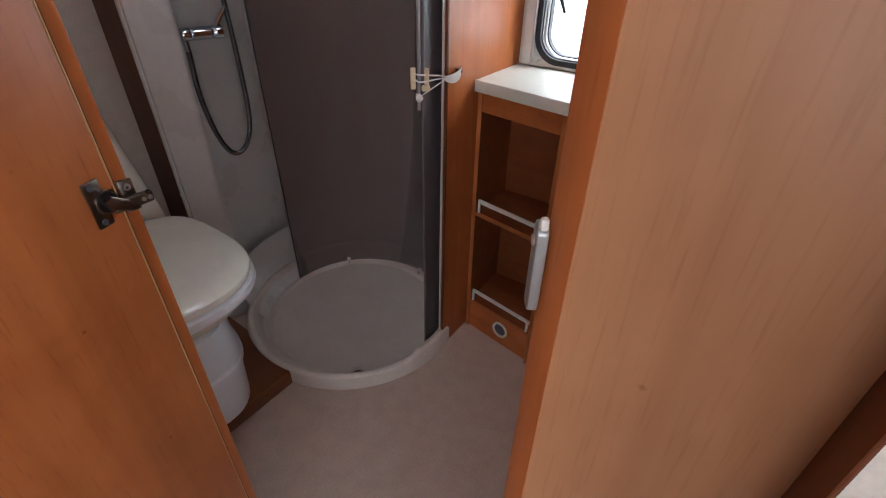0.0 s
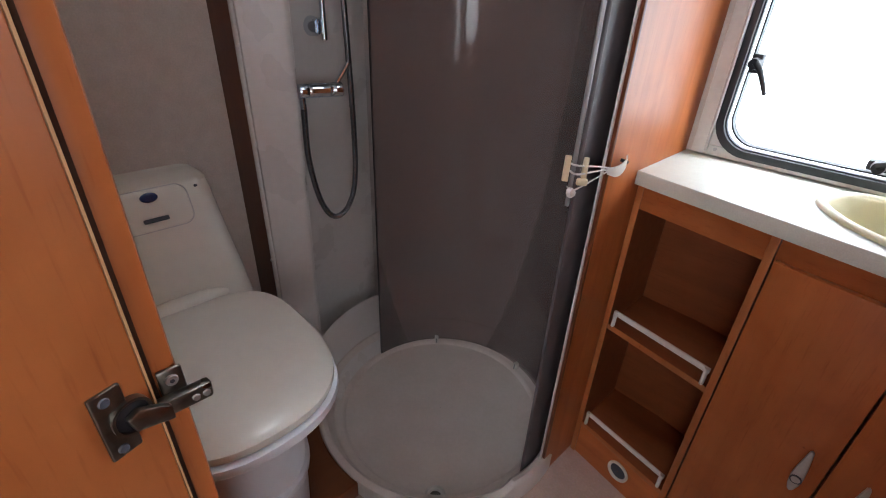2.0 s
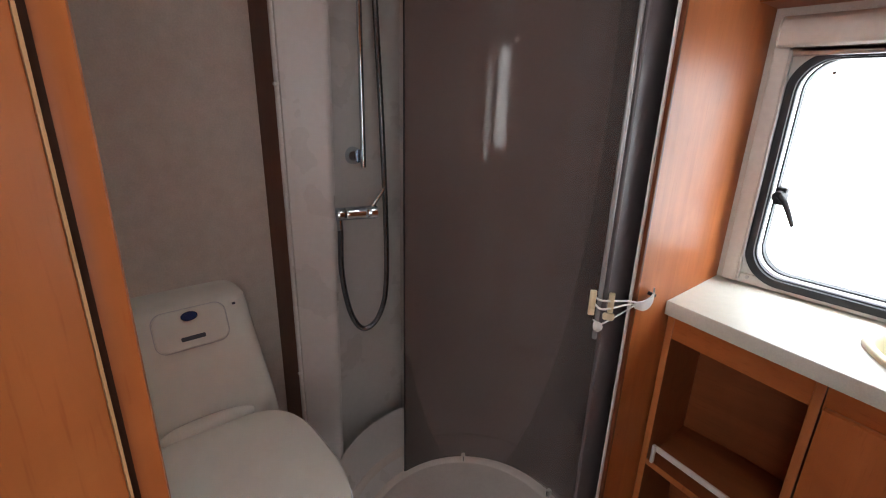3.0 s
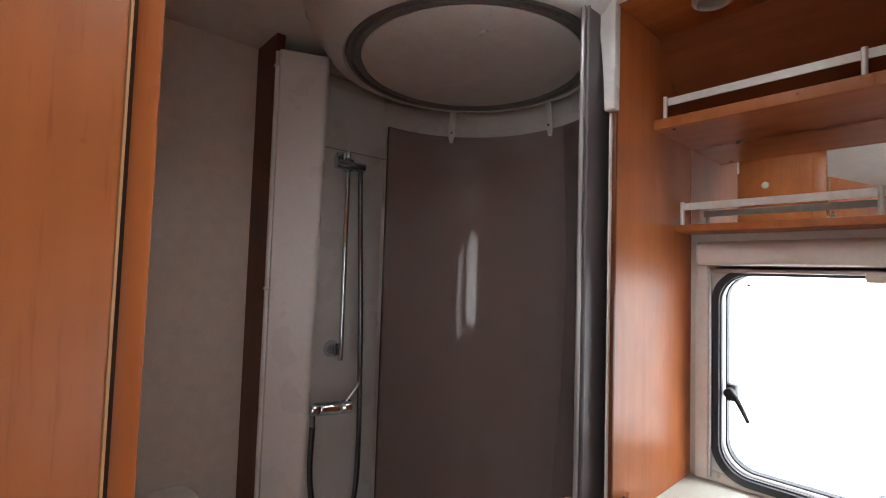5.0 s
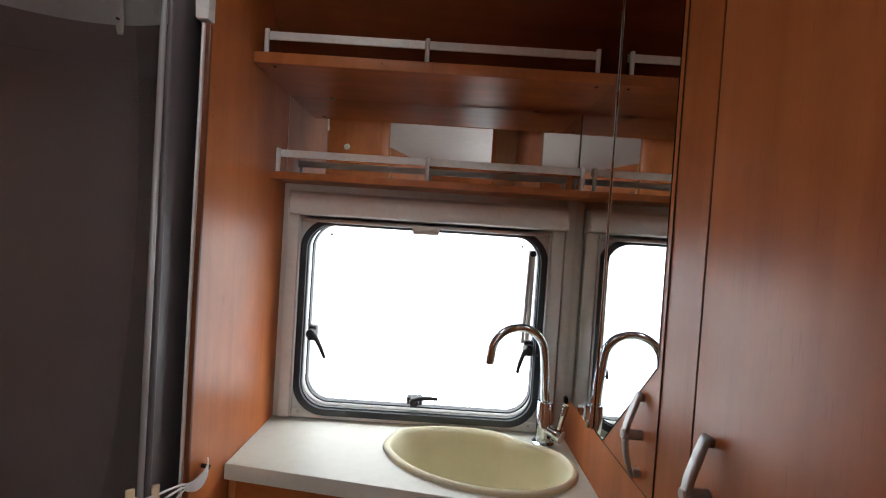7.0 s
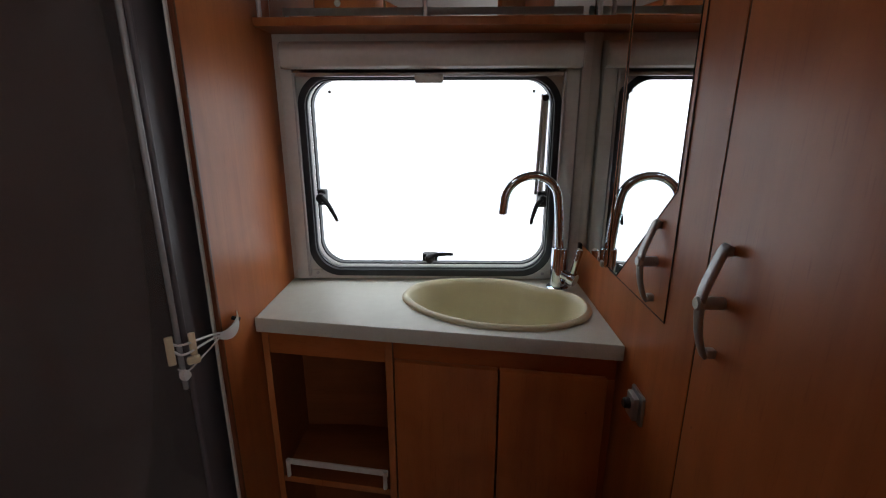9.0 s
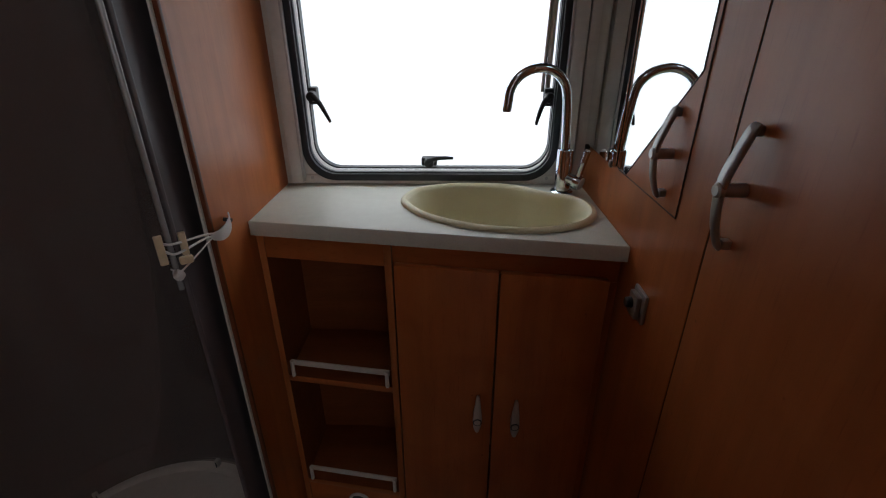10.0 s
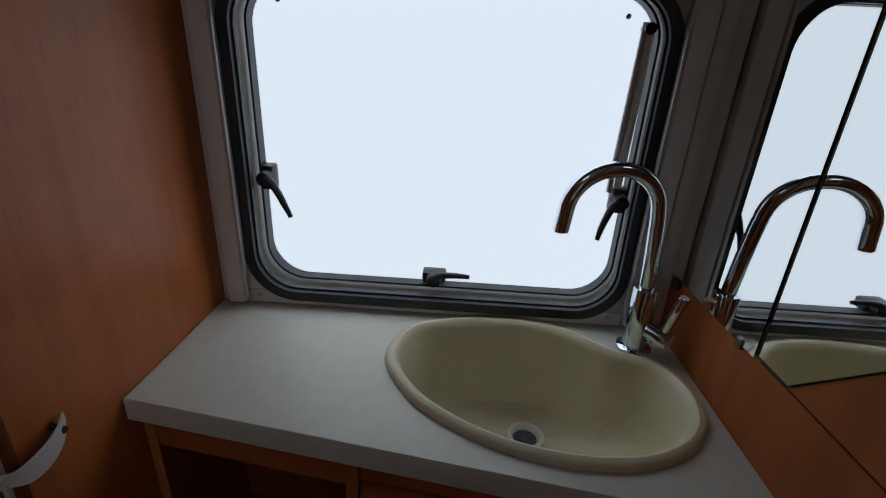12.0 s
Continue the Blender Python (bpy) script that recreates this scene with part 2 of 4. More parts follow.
def loft(rings, closed=True, cap=True, bm=None):
    """Skin over rings of equal point count."""
    own = bmesh.new()
    vs = [[own.verts.new(p) for p in r] for r in rings]
    k = len(rings[0])
    for a, b in zip(vs, vs[1:]):
        for i in range(k if closed else k - 1):
            j = (i + 1) % k
            own.faces.new((a[i], a[j], b[j], b[i]))
    if cap and closed:
        own.faces.new(vs[0][::-1])
        own.faces.new(vs[-1])
    bmesh.ops.recalc_face_normals(own, faces=own.faces[:])
    return join(bm, own)


def tube(points, radius, n=12, bm=None, cap=True):
    """A round bar or hose along points; radius may be a list."""
    pts = [Vector(p) for p in points]
    rad = radius if isinstance(radius, (list, tuple)) else [radius] * len(pts)
    rings, up = [], None
    for i, p in enumerate(pts):
        d = (pts[min(i + 1, len(pts) - 1)] - pts[max(i - 1, 0)]).normalized()
        if up is None:
            up = d.orthogonal().normalized()
        up = (up - d * up.dot(d)).normalized()
        side = d.cross(up)
        rings.append([p + rad[i] * (math.cos(a) * up + math.sin(a) * side) for a in (2 * math.pi * k / n for k in range(n))])
    return loft(rings, True, cap, bm)


def smooth_path(points, steps=8):
    """Catmull-Rom through points."""
    p = [Vector(q) for q in points]
    p = [2 * p[0] - p[1]] + p + [2 * p[-1] - p[-2]]
    out = []
    for i in range(1, len(p) - 2):
        for s in range(steps):
            t = s / steps
            out.append(0.5 * (2 * p[i] + (p[i + 1] - p[i - 1]) * t + (2 * p[i - 1] - 5 * p[i] + 4 * p[i + 1] - p[i + 2]) * t * t + (3 * p[i] - p[i - 1] - 3 * p[i + 1] + p[i + 2]) * t ** 3))
    return out + [p[-2]]


def lathe(profile, centre, n=48, a0=0.0, a1=360.0, bm=None):
    """Turn (radius, z) pairs about a vertical axis at centre."""
    full = abs(a1 - a0 - 360) < 1e-6
    count = n if full else n + 1
    rings = [[(centre[0] + r * math.cos(radians(a0 + (a1 - a0) * i / n)), centre[1] + r * math.sin(radians(a0 + (a1 - a0) * i / n)), centre[2] + z) for i in range(count)] for r, z in profile]
    return loft(rings, full, False, bm)


def prism(poly, d0, d1, axis="z", bevel=0.0, bm=None, seg=2):
    """Extrude a flat outline. axis z: (x, y); axis y: (x, z); axis x: (y, z)."""
    place = {"z": lambda p, d: (p[0], p[1], d), "y": lambda p, d: (p[0], d, p[1]), "x": lambda p, d: (d, p[0], p[1])}[axis]
    own = loft([[place(p, d0) for p in poly], [place(p, d1) for p in poly]])
    if bevel:
        sharp = [e for e in own.edges if len(e.link_faces) == 2 and e.calc_face_angle(0) > 0.6]
        bmesh.ops.bevel(own, geom=sharp, offset=bevel, segments=seg, profile=0.5, affect="EDGES")
    return join(bm, own)


def rounded(x0, z0, x1, z1, r, n=8):
    """Outline of a rounded rectangle."""
    out = []
    for cx, cz, a in ((x1 - r, z1 - r, 0), (x0 + r, z1 - r, 90), (x0 + r, z0 + r, 180), (x1 - r, z0 + r, 270)):
        out += [(cx + r * math.cos(radians(a + 90 * i / n)), cz + r * math.sin(radians(a + 90 * i / n))) for i in range(n + 1)]
    return out


def band(outer, inner, d0, d1, axis="y", bm=None):
    """A frame between two outlines with the same number of points."""
    place = {"z": lambda p, d: (p[0], p[1], d), "y": lambda p, d: (p[0], d, p[1]), "x": lambda p, d: (d, p[0], p[1])}[axis]
    rings = [[place(p, d0) for p in outer], [place(p, d1) for p in outer], [place(p, d1) for p in inner], [place(p, d0) for p in inner]]
    return loft(rings + rings[:1], True, False, bm)


def shell(points, z0, z1, thick, bm=None):
    """An upright curved sheet along (x, y) points, with thickness to its left."""
    pts = [Vector((*p, 0)) for p in points]
    off = []
    for i, p in enumerate(pts):
        d = (pts[min(i + 1, len(pts) - 1)] - pts[max(i - 1, 0)]).normalized()
        off.append(p + thick * Vector((-d.y, d.x, 0)))
    loop = pts + off[::-1]
    return loft([[(p.x, p.y, z0) for p in loop], [(p.x, p.y, z1) for p in loop]], bm=bm)


BASE = {}


def finish(ob, bm, mat, flat=False):
    bm.normal_update()
    bm.to_mesh(ob.data)
    bm.free()
    ob.data.materials.append(mat)
    if not flat:
        for p in ob.data.polygons:
            p.use_smooth = True
        ob.data.set_sharp_from_angle(angle=radians(38))
    return ob


def thing(name, base, label, category, group="", kind=""):
    """An Empty at a thing's base that carries its parts."""
    ob = new(name)
    ob.location = base
    ob.empty_display_size = 0.05
    BASE[ob.name] = Vector(base)
    return tagged(ob, label, category, group, kind)


def part(name, bm, mat, parent, label=""):
    ob = finish(new(name, bpy.data.meshes.new(name)), bm, mat)
    ob.parent = parent
    if parent.name in BASE:
        ob.matrix_parent_inverse = Matrix.Translation(-BASE[parent.name])
    return tagged(ob, label)


def solid(name, bm, mat, label, category="", kind=""):
    """A top-level thing of one mesh."""
    return tagged(finish(new(name, bpy.data.meshes.new(name)), bm, mat), label, category, "", kind)


# ---- plan, in metres ----
RIGHT, BACK, LEFT, TOP = 0.7228, 1.635, -0.885, 1.985
FRONT = 0.455            # wall with the doorway
TRAY = Vector((-0.375, 1.22, 0.0))
REAR, FAR_R, FAR_L = -1.25, 2.10, -0.95
C_SLOPE = -0.1494        # the counter's front runs askew


def front_y(x, inset=0.0):
    return 1.384 + C_SLOPE * x + inset


# ---- the large structure ----
def slab_with_hole(outer_poly, hole, c, z0, z1):
    """A flat slab with one hole: the outer outline is resampled towards the hole's points."""
    n = len(hole)
    k = len(outer_poly)
    outer = []
    for h in hole:
        d = Vector((h[0], h[1])) - c
        best = 9e9
        for i in range(k):
            a, b = Vector(outer_poly[i]), Vector(outer_poly[(i + 1) % k])
            e = b - a
            den = d.x * e.y - d.y * e.x
            if abs(den) > 1e-9:
                w = a - c
                t, u = (w.x * e.y - w.y * e.x) / den, (w.x * d.y - w.y * d.x) / den
                if t > 0 and -1e-6 <= u <= 1 + 1e-6:
                    best = min(best, t)
        outer.append(c + d * best)
    for corner in outer_poly:
        q = min(range(n), key=lambda i: (outer[i] - Vector(corner)).length)
        outer[q] = Vector(corner)
    rings = [[(p.x, p.y, z0) for p in outer], [(p.x, p.y, z1) for p in outer], [(h[0], h[1], z1) for h in hole], [(h[0], h[1], z0) for h in hole]]
    return loft(rings + rings[:1], True, False)


tray_hole = [(TRAY.x - 0.013 + 0.392 * math.cos(2 * math.pi * i / 96), TRAY.y - 0.004 + 0.392 * math.sin(2 * math.pi * i / 96)) for i in range(96)]
floor_edge = [(LEFT - 0.05, FRONT - 0.03), (RIGHT + 0.06, FRONT - 0.03), (RIGHT + 0.06, BACK + 0.05), (LEFT - 0.05, BACK + 0.05)]
solid("floor", slab_with_hole(floor_edge, tray_hole, Vector((TRAY.x - 0.013, TRAY.y - 0.004)), -0.04, 0.0), vinyl, "pinkish grey speckled vinyl floor", "floor", "structure")
solid("floor_corridor", box(FAR_L, REAR - 0.05, -0.044, FAR_R + 0.05, FRONT - 0.03, -0.004), carpet, "pale beige carpet outside the washroom", "floor", "structure")
HX0, HX1, HY0, HY1 = -0.03, 0.25, 0.71, 0.96   # roof hatch
cl = box(FAR_L, REAR - 0.05, TOP, FAR_R + 0.05, HY0, TOP + 0.04)
box(FAR_L, HY1, TOP, FAR_R + 0.05, BACK + 0.05, TOP + 0.04, bm=cl)
box(FAR_L, HY0, TOP, HX0, HY1, TOP + 0.04, bm=cl)
box(HX1, HY0, TOP, FAR_R + 0.05, HY1, TOP + 0.04, bm=cl)
solid("ceiling", cl, ceiling_white, "white textured caravan ceiling", "ceiling", "structure")
solid("wall_west", box(LEFT - 0.04, FRONT, 0, LEFT, BACK, TOP), wallpaper, "plain white papered wall behind the toilet", "wall", "structure")
# back wall in four pieces round the window opening
WX0, WX1, WZ0, WZ1 = 0.054, 0.653, 0.915, 1.393
bw = box(-0.95, BACK, 0, WX0, BACK + 0.035, TOP)
box(WX1, BACK, 0, RIGHT + 0.06, BACK + 0.035, TOP, bm=bw)
box(WX0, BACK, 0, WX1, BACK + 0.035, WZ0, bm=bw)
box(WX0, BACK, WZ1, WX1, BACK + 0.035, TOP, bm=bw)
solid("wall_north", bw, wallpaper, "white papered outer wall with the window", "wall", "structure")
# right-hand wall of built-in cabinets: fixed wood frame round the doors
solid("wall_east", box(RIGHT, 1.062, 0, RIGHT + 0.03, BACK, TOP), wood_v, "pear wood cabinet wall beside the basin", "wall", "structure")
solid("wall_east_backing", box(RIGHT + 0.03, 0.49, 0, RIGHT + 0.06, BACK, TOP), wood_dark, "dark wood cabinet carcass", "wall", "structure")
# doorway wall: jambs and the piece to the right of the opening
ws = box(LEFT - 0.04, FRONT, 0, 0.052, FRONT + 0.012, TOP)
solid("wall_south", ws, wood_v, "pear wood partition beside the toilet", "wall", "structure")
solid("wall_south_right", box(0.6200, FRONT, 0.0, 0.7310, FRONT + 0.02, TOP), wood_daylit, "pear wood partition by the doorway, daylight in its colour", "wall", "structure")
solid("trim_right", box(0.7310, FRONT - 0.026, 0.0, 0.7335, FRONT + 0.03, TOP, 0.001), wood_dark, "dark wood corner strip of the partition", "trim", "structure")
jr = prism([(0.6215, FRONT - 0.0015), (0.6215, FRONT + 0.035), (0.606, FRONT + 0.035), (0.604, FRONT + 0.03), (0.604, FRONT + 0.012), (0.612, FRONT + 0.004)], 0.0, TOP)
solid("trim_jamb_right", jr, wood_v, "rounded wooden door jamb with the strike plate", "trim", "structure")
jl = box(0.052, FRONT - 0.005, 0, 0.096, FRONT + 0.016, TOP, 0.004)
solid("trim_jamb_left", jl, wood_v, "wooden door jamb carrying the hinge", "trim", "structure")
# two dark strips give the door gap its shade by colour
solid("trim_jamb_gap_shade", box(0.052, FRONT - 0.012, 0, 0.084, FRONT - 0.005, TOP), gap_shade_cap, "dark strip for the shade between door and jamb", "trim", "structure")
solid("trim_jamb_shade_strip", box(0.0955, FRONT - 0.0045, 0.0, 0.0968, FRONT + 0.0008, TOP - 0.05), gap_shade_cap, "dark strip on the jamb as the shade of the hinge gap", "trim", "structure")
solid("trim_jamb_top", box(0.096, FRONT, TOP - 0.05, 0.622, FRONT + 0.016, TOP), wood_h, "wooden head of the doorway", "trim", "structure")

# corridor behind the doorway
solid("wall_corridor_right", box(0.7335, FRONT - 0.024, 0, FAR_R + 0.05, FRONT + 0.03, TOP), wallpaper, "white papered corridor wall", "wall", "structure")
# unseen window opening, added in the east wall to brighten the open door
EY0, EY1, EZ0, EZ1 = -1.00, 0.20, 0.62, 1.60
we = box(FAR_R, REAR, 0, FAR_R + 0.05, EY0, TOP)
box(FAR_R, EY1, 0, FAR_R + 0.05, FRONT, TOP, bm=we)
box(FAR_R, EY0, 0, FAR_R + 0.05, EY1, EZ0, bm=we)
box(FAR_R, EY0, EZ1, FAR_R + 0.05, EY1, TOP, bm=we)
solid("wall_far_east", we, wallpaper, "white papered wall of the living area", "wall", "structure")
solid("wall_far_west", box(FAR_L - 0.05, REAR, 0, FAR_L, FRONT, TOP), wood_d, "pear wood cabinet wall of the living area", "wall", "structure")
RX0, RX1, RZ0, RZ1 = 0.55, 1.95, 0.80, 1.75
rw = box(FAR_L, REAR - 0.04, 0, RX0, REAR, TOP)
box(RX1, REAR - 0.04, 0, FAR_R, REAR, TOP, bm=rw)
box(RX0, REAR - 0.04, 0, RX1, REAR, RZ0, bm=rw)
box(RX0, REAR - 0.04, RZ1, RX1, REAR, TOP, bm=rw)
solid("wall_far_south", rw, wood_v, "pear wood panelled wall with a wide window", "wall", "structure")
w2 = thing("window_2", (1.25, REAR, RZ0), "wide living area window with a white frame", "window", kind="structure")
part("window_frame", band(rounded(RX0 - 0.03, RZ0 - 0.03, RX1 + 0.03, RZ1 + 0.03, 0.05), rounded(RX0 + 0.02, RZ0 + 0.02, RX1 - 0.02, RZ1 - 0.02, 0.04), REAR - 0.045, REAR + 0.008), frame_plastic, w2)
w3 = thing("fill_window", (FAR_R, -0.4, EZ0), "unseen white-framed window added to light the open door", "window", kind="structure")
part("window_frame", band(rounded(EY0 - 0.03, EZ0 - 0.03, EY1 + 0.03, EZ1 + 0.03, 0.05), rounded(EY0 + 0.02, EZ0 + 0.02, EY1 - 0.02, EZ1 - 0.02, 0.04), FAR_R - 0.008, FAR_R + 0.055, "x"), frame_plastic, w3)
hatch = thing("roof_hatch", (0.11, 0.835, TOP), "square roof hatch letting daylight into the washroom", "roof hatch", kind="structure")
part("frame", band(rounded(HX0 - 0.03, HY0 - 0.03, HX1 + 0.03, HY1 + 0.03, 0.03), rounded(HX0 + 0.004, HY0 + 0.004, HX1 - 0.004, HY1 - 0.004, 0.02), TOP - 0.012, TOP + 0.05, "z"), white_gel, hatch)
solid("backdrop_roof", box(HX0 - 0.2, HY0 - 0.2, TOP + 0.16, HX1 + 0.2, HY1 + 0.2, TOP + 0.17), sky_roof, "white overcast sky", "sky", "structure")
# glowing sheet behind the added east window
solid("backdrop_fill", box(FAR_R + 0.6, EY0 - 0.5, EZ0 - 0.5, FAR_R + 0.62, EY1 + 0.5, EZ1 + 0.5), fill_front, "white overcast sky", "sky", "structure")
solid("backdrop_rear", box(RX0 - 0.5, REAR - 0.62, RZ0 - 0.5, RX1 + 0.5, REAR - 0.6, RZ1 + 0.5), sky_rear, "white overcast sky", "sky", "structure")
solid("backdrop", box(WX0 - 3.0, BACK + 0.62, WZ0 - 0.8, WX1 + 3.0, BACK + 0.64, WZ1 + 4.0), sky_white, "white overcast sky", "sky", "structure")

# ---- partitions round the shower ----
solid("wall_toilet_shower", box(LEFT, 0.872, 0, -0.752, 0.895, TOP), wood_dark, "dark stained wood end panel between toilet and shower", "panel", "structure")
# moulded white shower surround: a rounded corner pillar, then a wall that curves behind the tray
pillar = [(-0.885, 0.897), (-0.752, 0.880), (-0.742, 0.882), (-0.712, 0.945), (-0.7070, 0.953), (-0.7052, 0.961), (-0.7085, 0.969), (-0.716, 0.974), (-0.78, 0.99)]
sur = pillar[1:] + [(-0.862, 1.045), (-0.872, 1.09), (-0.868, 1.30)]
sur += [(TRAY.x + 0.50 * math.cos(radians(a)) , TRAY.y + 0.40 * math.sin(radians(a))) for a in range(168, 40, -8)]
sur += [(-0.020, 1.475), (-0.020, 1.266)]
surround = shell(sur, 0.0, 1.94, 0.004)
for v in surround.verts:   # the moulded corner pillar widens towards the top
    if v.co.z > 1 and v.co.x > -0.79 and 0.93 < v.co.y < 1.0:
        v.co += Vector((0.010, 0.030, 0))
solid("trim_bead", tube([(-0.7525, 0.8765, 0.059), (-0.7525, 0.8765, 1.935)], 0.0055, 12), white_gel, "rounded white bead along the pillar", "trim", "structure")
solid("shower_surround", surround, white_gel, "white moulded plastic shower wall with rounded corner", "shower wall", "structure")
solid("trim_joint", shell(sur[6:], 1.7440, 1.7462, -0.0016), grey_rubber, "thin grey joint across the moulded shower wall", "joint", "structure")
for z in (0.530, 1.311, 1.895):
    solid("trim_cap", tube([(-0.752, 0.884, z), (-0.748, 0.868, z)], [0.005, 0.004], 10), white_gel, "small white screw cap on the pillar edge", "cap", "structure")
# panel between shower and basin
pn = thing("wall_panel", (-0.01, 1.25, 0), "pear wood panel between shower and basin", "panel", kind="structure")
part("board", box(-0.014, 1.258, 0.0, 0.0, BACK, 1.91), wood_v, pn)
part("edge_band", box(-0.0080, 1.250, 0.0, 0.0005, 1.258, 1.69, 0.0015), wood_dark, pn)
part("trim_strip", box(-0.0125, 1.245, 0.07, -0.0080, 1.258, 1.69, 0.0015), frame_plastic, pn, "white plastic edge trim")

# canopy over the shower: flange, ring track, bulging disc, and the pointed fairing
can = thing("shower_canopy", (TRAY.x, TRAY.y, 1.92), "white moulded shower ceiling with grey ring track", "shower canopy", kind="structure")
prof = [(0.311, 0.004), (0.318, -0.003), (0.334, 0.0), (0.356, 0.012), (0.376, 0.040), (0.390, 0.072), (0.402, 0.092), (0.412, 0.0985)]
part("flange", lathe([(r, z + 1.885) for r, z in prof], (TRAY.x, TRAY.y, 0), 72), white_gel, can)
part("ring_track", lathe([(0.272, 1.892), (0.276, 1.886), (0.292, 1.884), (0.296, 1.894), (0.300, 1.894), (0.303, 1.884), (0.309, 1.882), (0.312, 1.889)], (TRAY.x, TRAY.y, 0), 72), grey_rubber, can, "grey rubber ring track")
part("disc", lathe([(0.277, 1.895), (0.272, 1.885), (0.25, 1.878), (0.18, 1.869), (0.09, 1.865), (0.001, 1.864)], (TRAY.x, TRAY.y, 0), 64), ceiling_white, can, "domed white disc with a small catch")
part("catch", box(TRAY.x + 0.148, TRAY.y - 0.131, 1.866, TRAY.x + 0.170, TRAY.y - 0.117, 1.8745, 0.003), frame_plastic, can)
fair = [(0.001, 1.694), (0.001, 1.99), (-0.12, 1.99), (-0.075, 1.955), (-0.045, 1.90), (-0.030, 1.83), (-0.024, 1.76), (-0.021, 1.694)]
part("fairing", prism(fair, 1.240, 1.262, "y", 0.003), white_gel, can, "pointed white fairing")

# ---- shower tray ----
tray = thing("shower_tray", (TRAY.x, TRAY.y, 0), "round grey plastic shower tray with raised rim", "shower tray")
def rise(a):
    """Height of the tray's rim round the circle: low in front, higher beside the plinth, highest under the door's jamb."""
    def ease(x):
        x = min(1.0, max(0.0, x))
        return x * x * (3 - 2 * x)
    lug = ease((a + 17) / 5.0) * (1 - ease((a - 10) / 4.0))
    back = max(ease((a - 14) / 6.0), ease((-100 - a) / 6.0))
    return 0.054 + 0.024 * lug + 0.010 * back


tp = [(0.396, 0.0, -0.03), (0.396, 0.8, 0.0), (0.393, 0.93, 0.0), (0.386, 1.0, 0.0), (0.374, 0.97, 0.0), (0.365, 0.78, 0.0), (0.358, 0.42, 0.0), (0.350, 0.0, 0.004), (0.342, 0.0, -0.001), (0.328, 0.0, -0.003), (0.321, 0.0, -0.006), (0.315, 0.0, -0.015), (0.304, 0.0, -0.018), (0.16, 0.0, -0.020), (0.001, 0.0, -0.021)]
tc = (TRAY.x - 0.013, TRAY.y - 0.004)
angles = [-180 + 2.5 * i for i in range(144)]
part("basin", loft([[(tc[0] + r * math.cos(radians(a)), tc[1] + r * math.sin(radians(a)), rise(a) * f + z) for a in angles] for r, f, z in tp], True, False), tray_plastic, tray)
part("back_cove", lathe([(0.345, 0.001), (0.365, 0.024), (0.390, 0.060), (0.404, 0.105), (0.409, 0.165), (0.413, 0.200), (0.414, 0.212)], TRAY, 48, 62, 226), white_gel, tray)
dr = (TRAY.x + 0.212, TRAY.y - 0.232, -0.014)
drain = part("drain", lathe([(0.030, -0.003), (0.030, 0.006), (0.027, 0.009), (0.021, 0.008), (0.0185, 0.003), (0.018, -0.003)], dr, 28), frame_plastic, tray, "small pale drain ring with a dark centre")
part("grate", lathe([(0.018, -0.002), (0.010, 0.0), (0.001, 0.001)], dr, 16), nickel, drain)


def arc(radius, a0, a1, step=3):
    n = max(2, int(abs(a1 - a0) / step))
    return [(TRAY.x + radius * math.cos(radians(a0 + (a1 - a0) * i / n)), TRAY.y + radius * math.sin(radians(a0 + (a1 - a0) * i / n))) for i in range(n + 1)]


# curved sliding leaves, pushed to the back and to the panel
la = thing("shower_door", (TRAY.x, TRAY.y + 0.33, 0.03), "curved smoky grey acrylic shower door slid to the back", "shower door", "curved shower doors")
part("leaf", shell(arc(0.338, 181, 20), 0.0, 1.805, 0.004), leaf_plastic, la)
part("edge_seal", shell(arc(0.3388, 181.5, 180.9, 0.3), 0.0, 1.805, 0.0045), black_plastic, la, "thin dark edge seal")
for a in (142, 82):
    d = Vector((math.cos(radians(a)), math.sin(radians(a)), 0))
    o = TRAY + d * 0.330
    g = moved(box(-0.007, -0.010, -0.008, 0.007, 0.006, 0.020, 0.002), Matrix.Translation(o) @ Matrix.Rotation(radians(a - 90), 4, "Z"))
    guide = part("floor_guide", g, frame_plastic, la, "small white floor guide")
    part("screw", moved(box(-0.0012, -0.0125, -0.004, 0.0012, -0.010, 0.016), Matrix.Translation(o) @ Matrix.Rotation(radians(a - 90), 4, "Z")), ink, guide)
for a in (145, 89):
    d = Vector((math.cos(radians(a)), math.sin(radians(a)), 0))
    hg = moved(prism([(-0.010, -0.01), (-0.011, -0.09), (-0.006, -0.122), (0.006, -0.122), (0.011, -0.09), (0.010, -0.01)], -0.003, 0.003, "y", 0.002),
               Matrix.Translation(TRAY + d * 0.322 + Vector((0, 0, 1.905))) @ Matrix.Rotation(radians(a - 90), 4, "Z") @ Matrix.Rotation(radians(7), 4, "X"))
    hanger = part("hanger", hg, frame_plastic, la, "white plastic hanger strap")
    part("rivet", tube([TRAY + d * 0.330 + Vector((0, 0, 1.815)), TRAY + d * 0.324 + Vector((0, 0, 1.815))], 0.003, 8), ink, hanger)
lb = thing("shower_door", (TRAY.x + 0.34, TRAY.y, 0.03), "narrow curved grey shower door beside the panel", "shower door", "curved shower doors")
part("leaf", shell(arc(0.341, 20, -4.5), 0.004, 1.90, 0.004), leaf_light, lb)
sx, sy = TRAY.x + 0.339 * math.cos(radians(-5.5)), TRAY.y + 0.339 * math.sin(radians(-5.5))
st = tube([(sx, sy, 0.86), (sx, sy, 1.90)], 0.0048, 10)
part("handle_strip", st, strip_plastic, lb, "upright chrome handle strip")
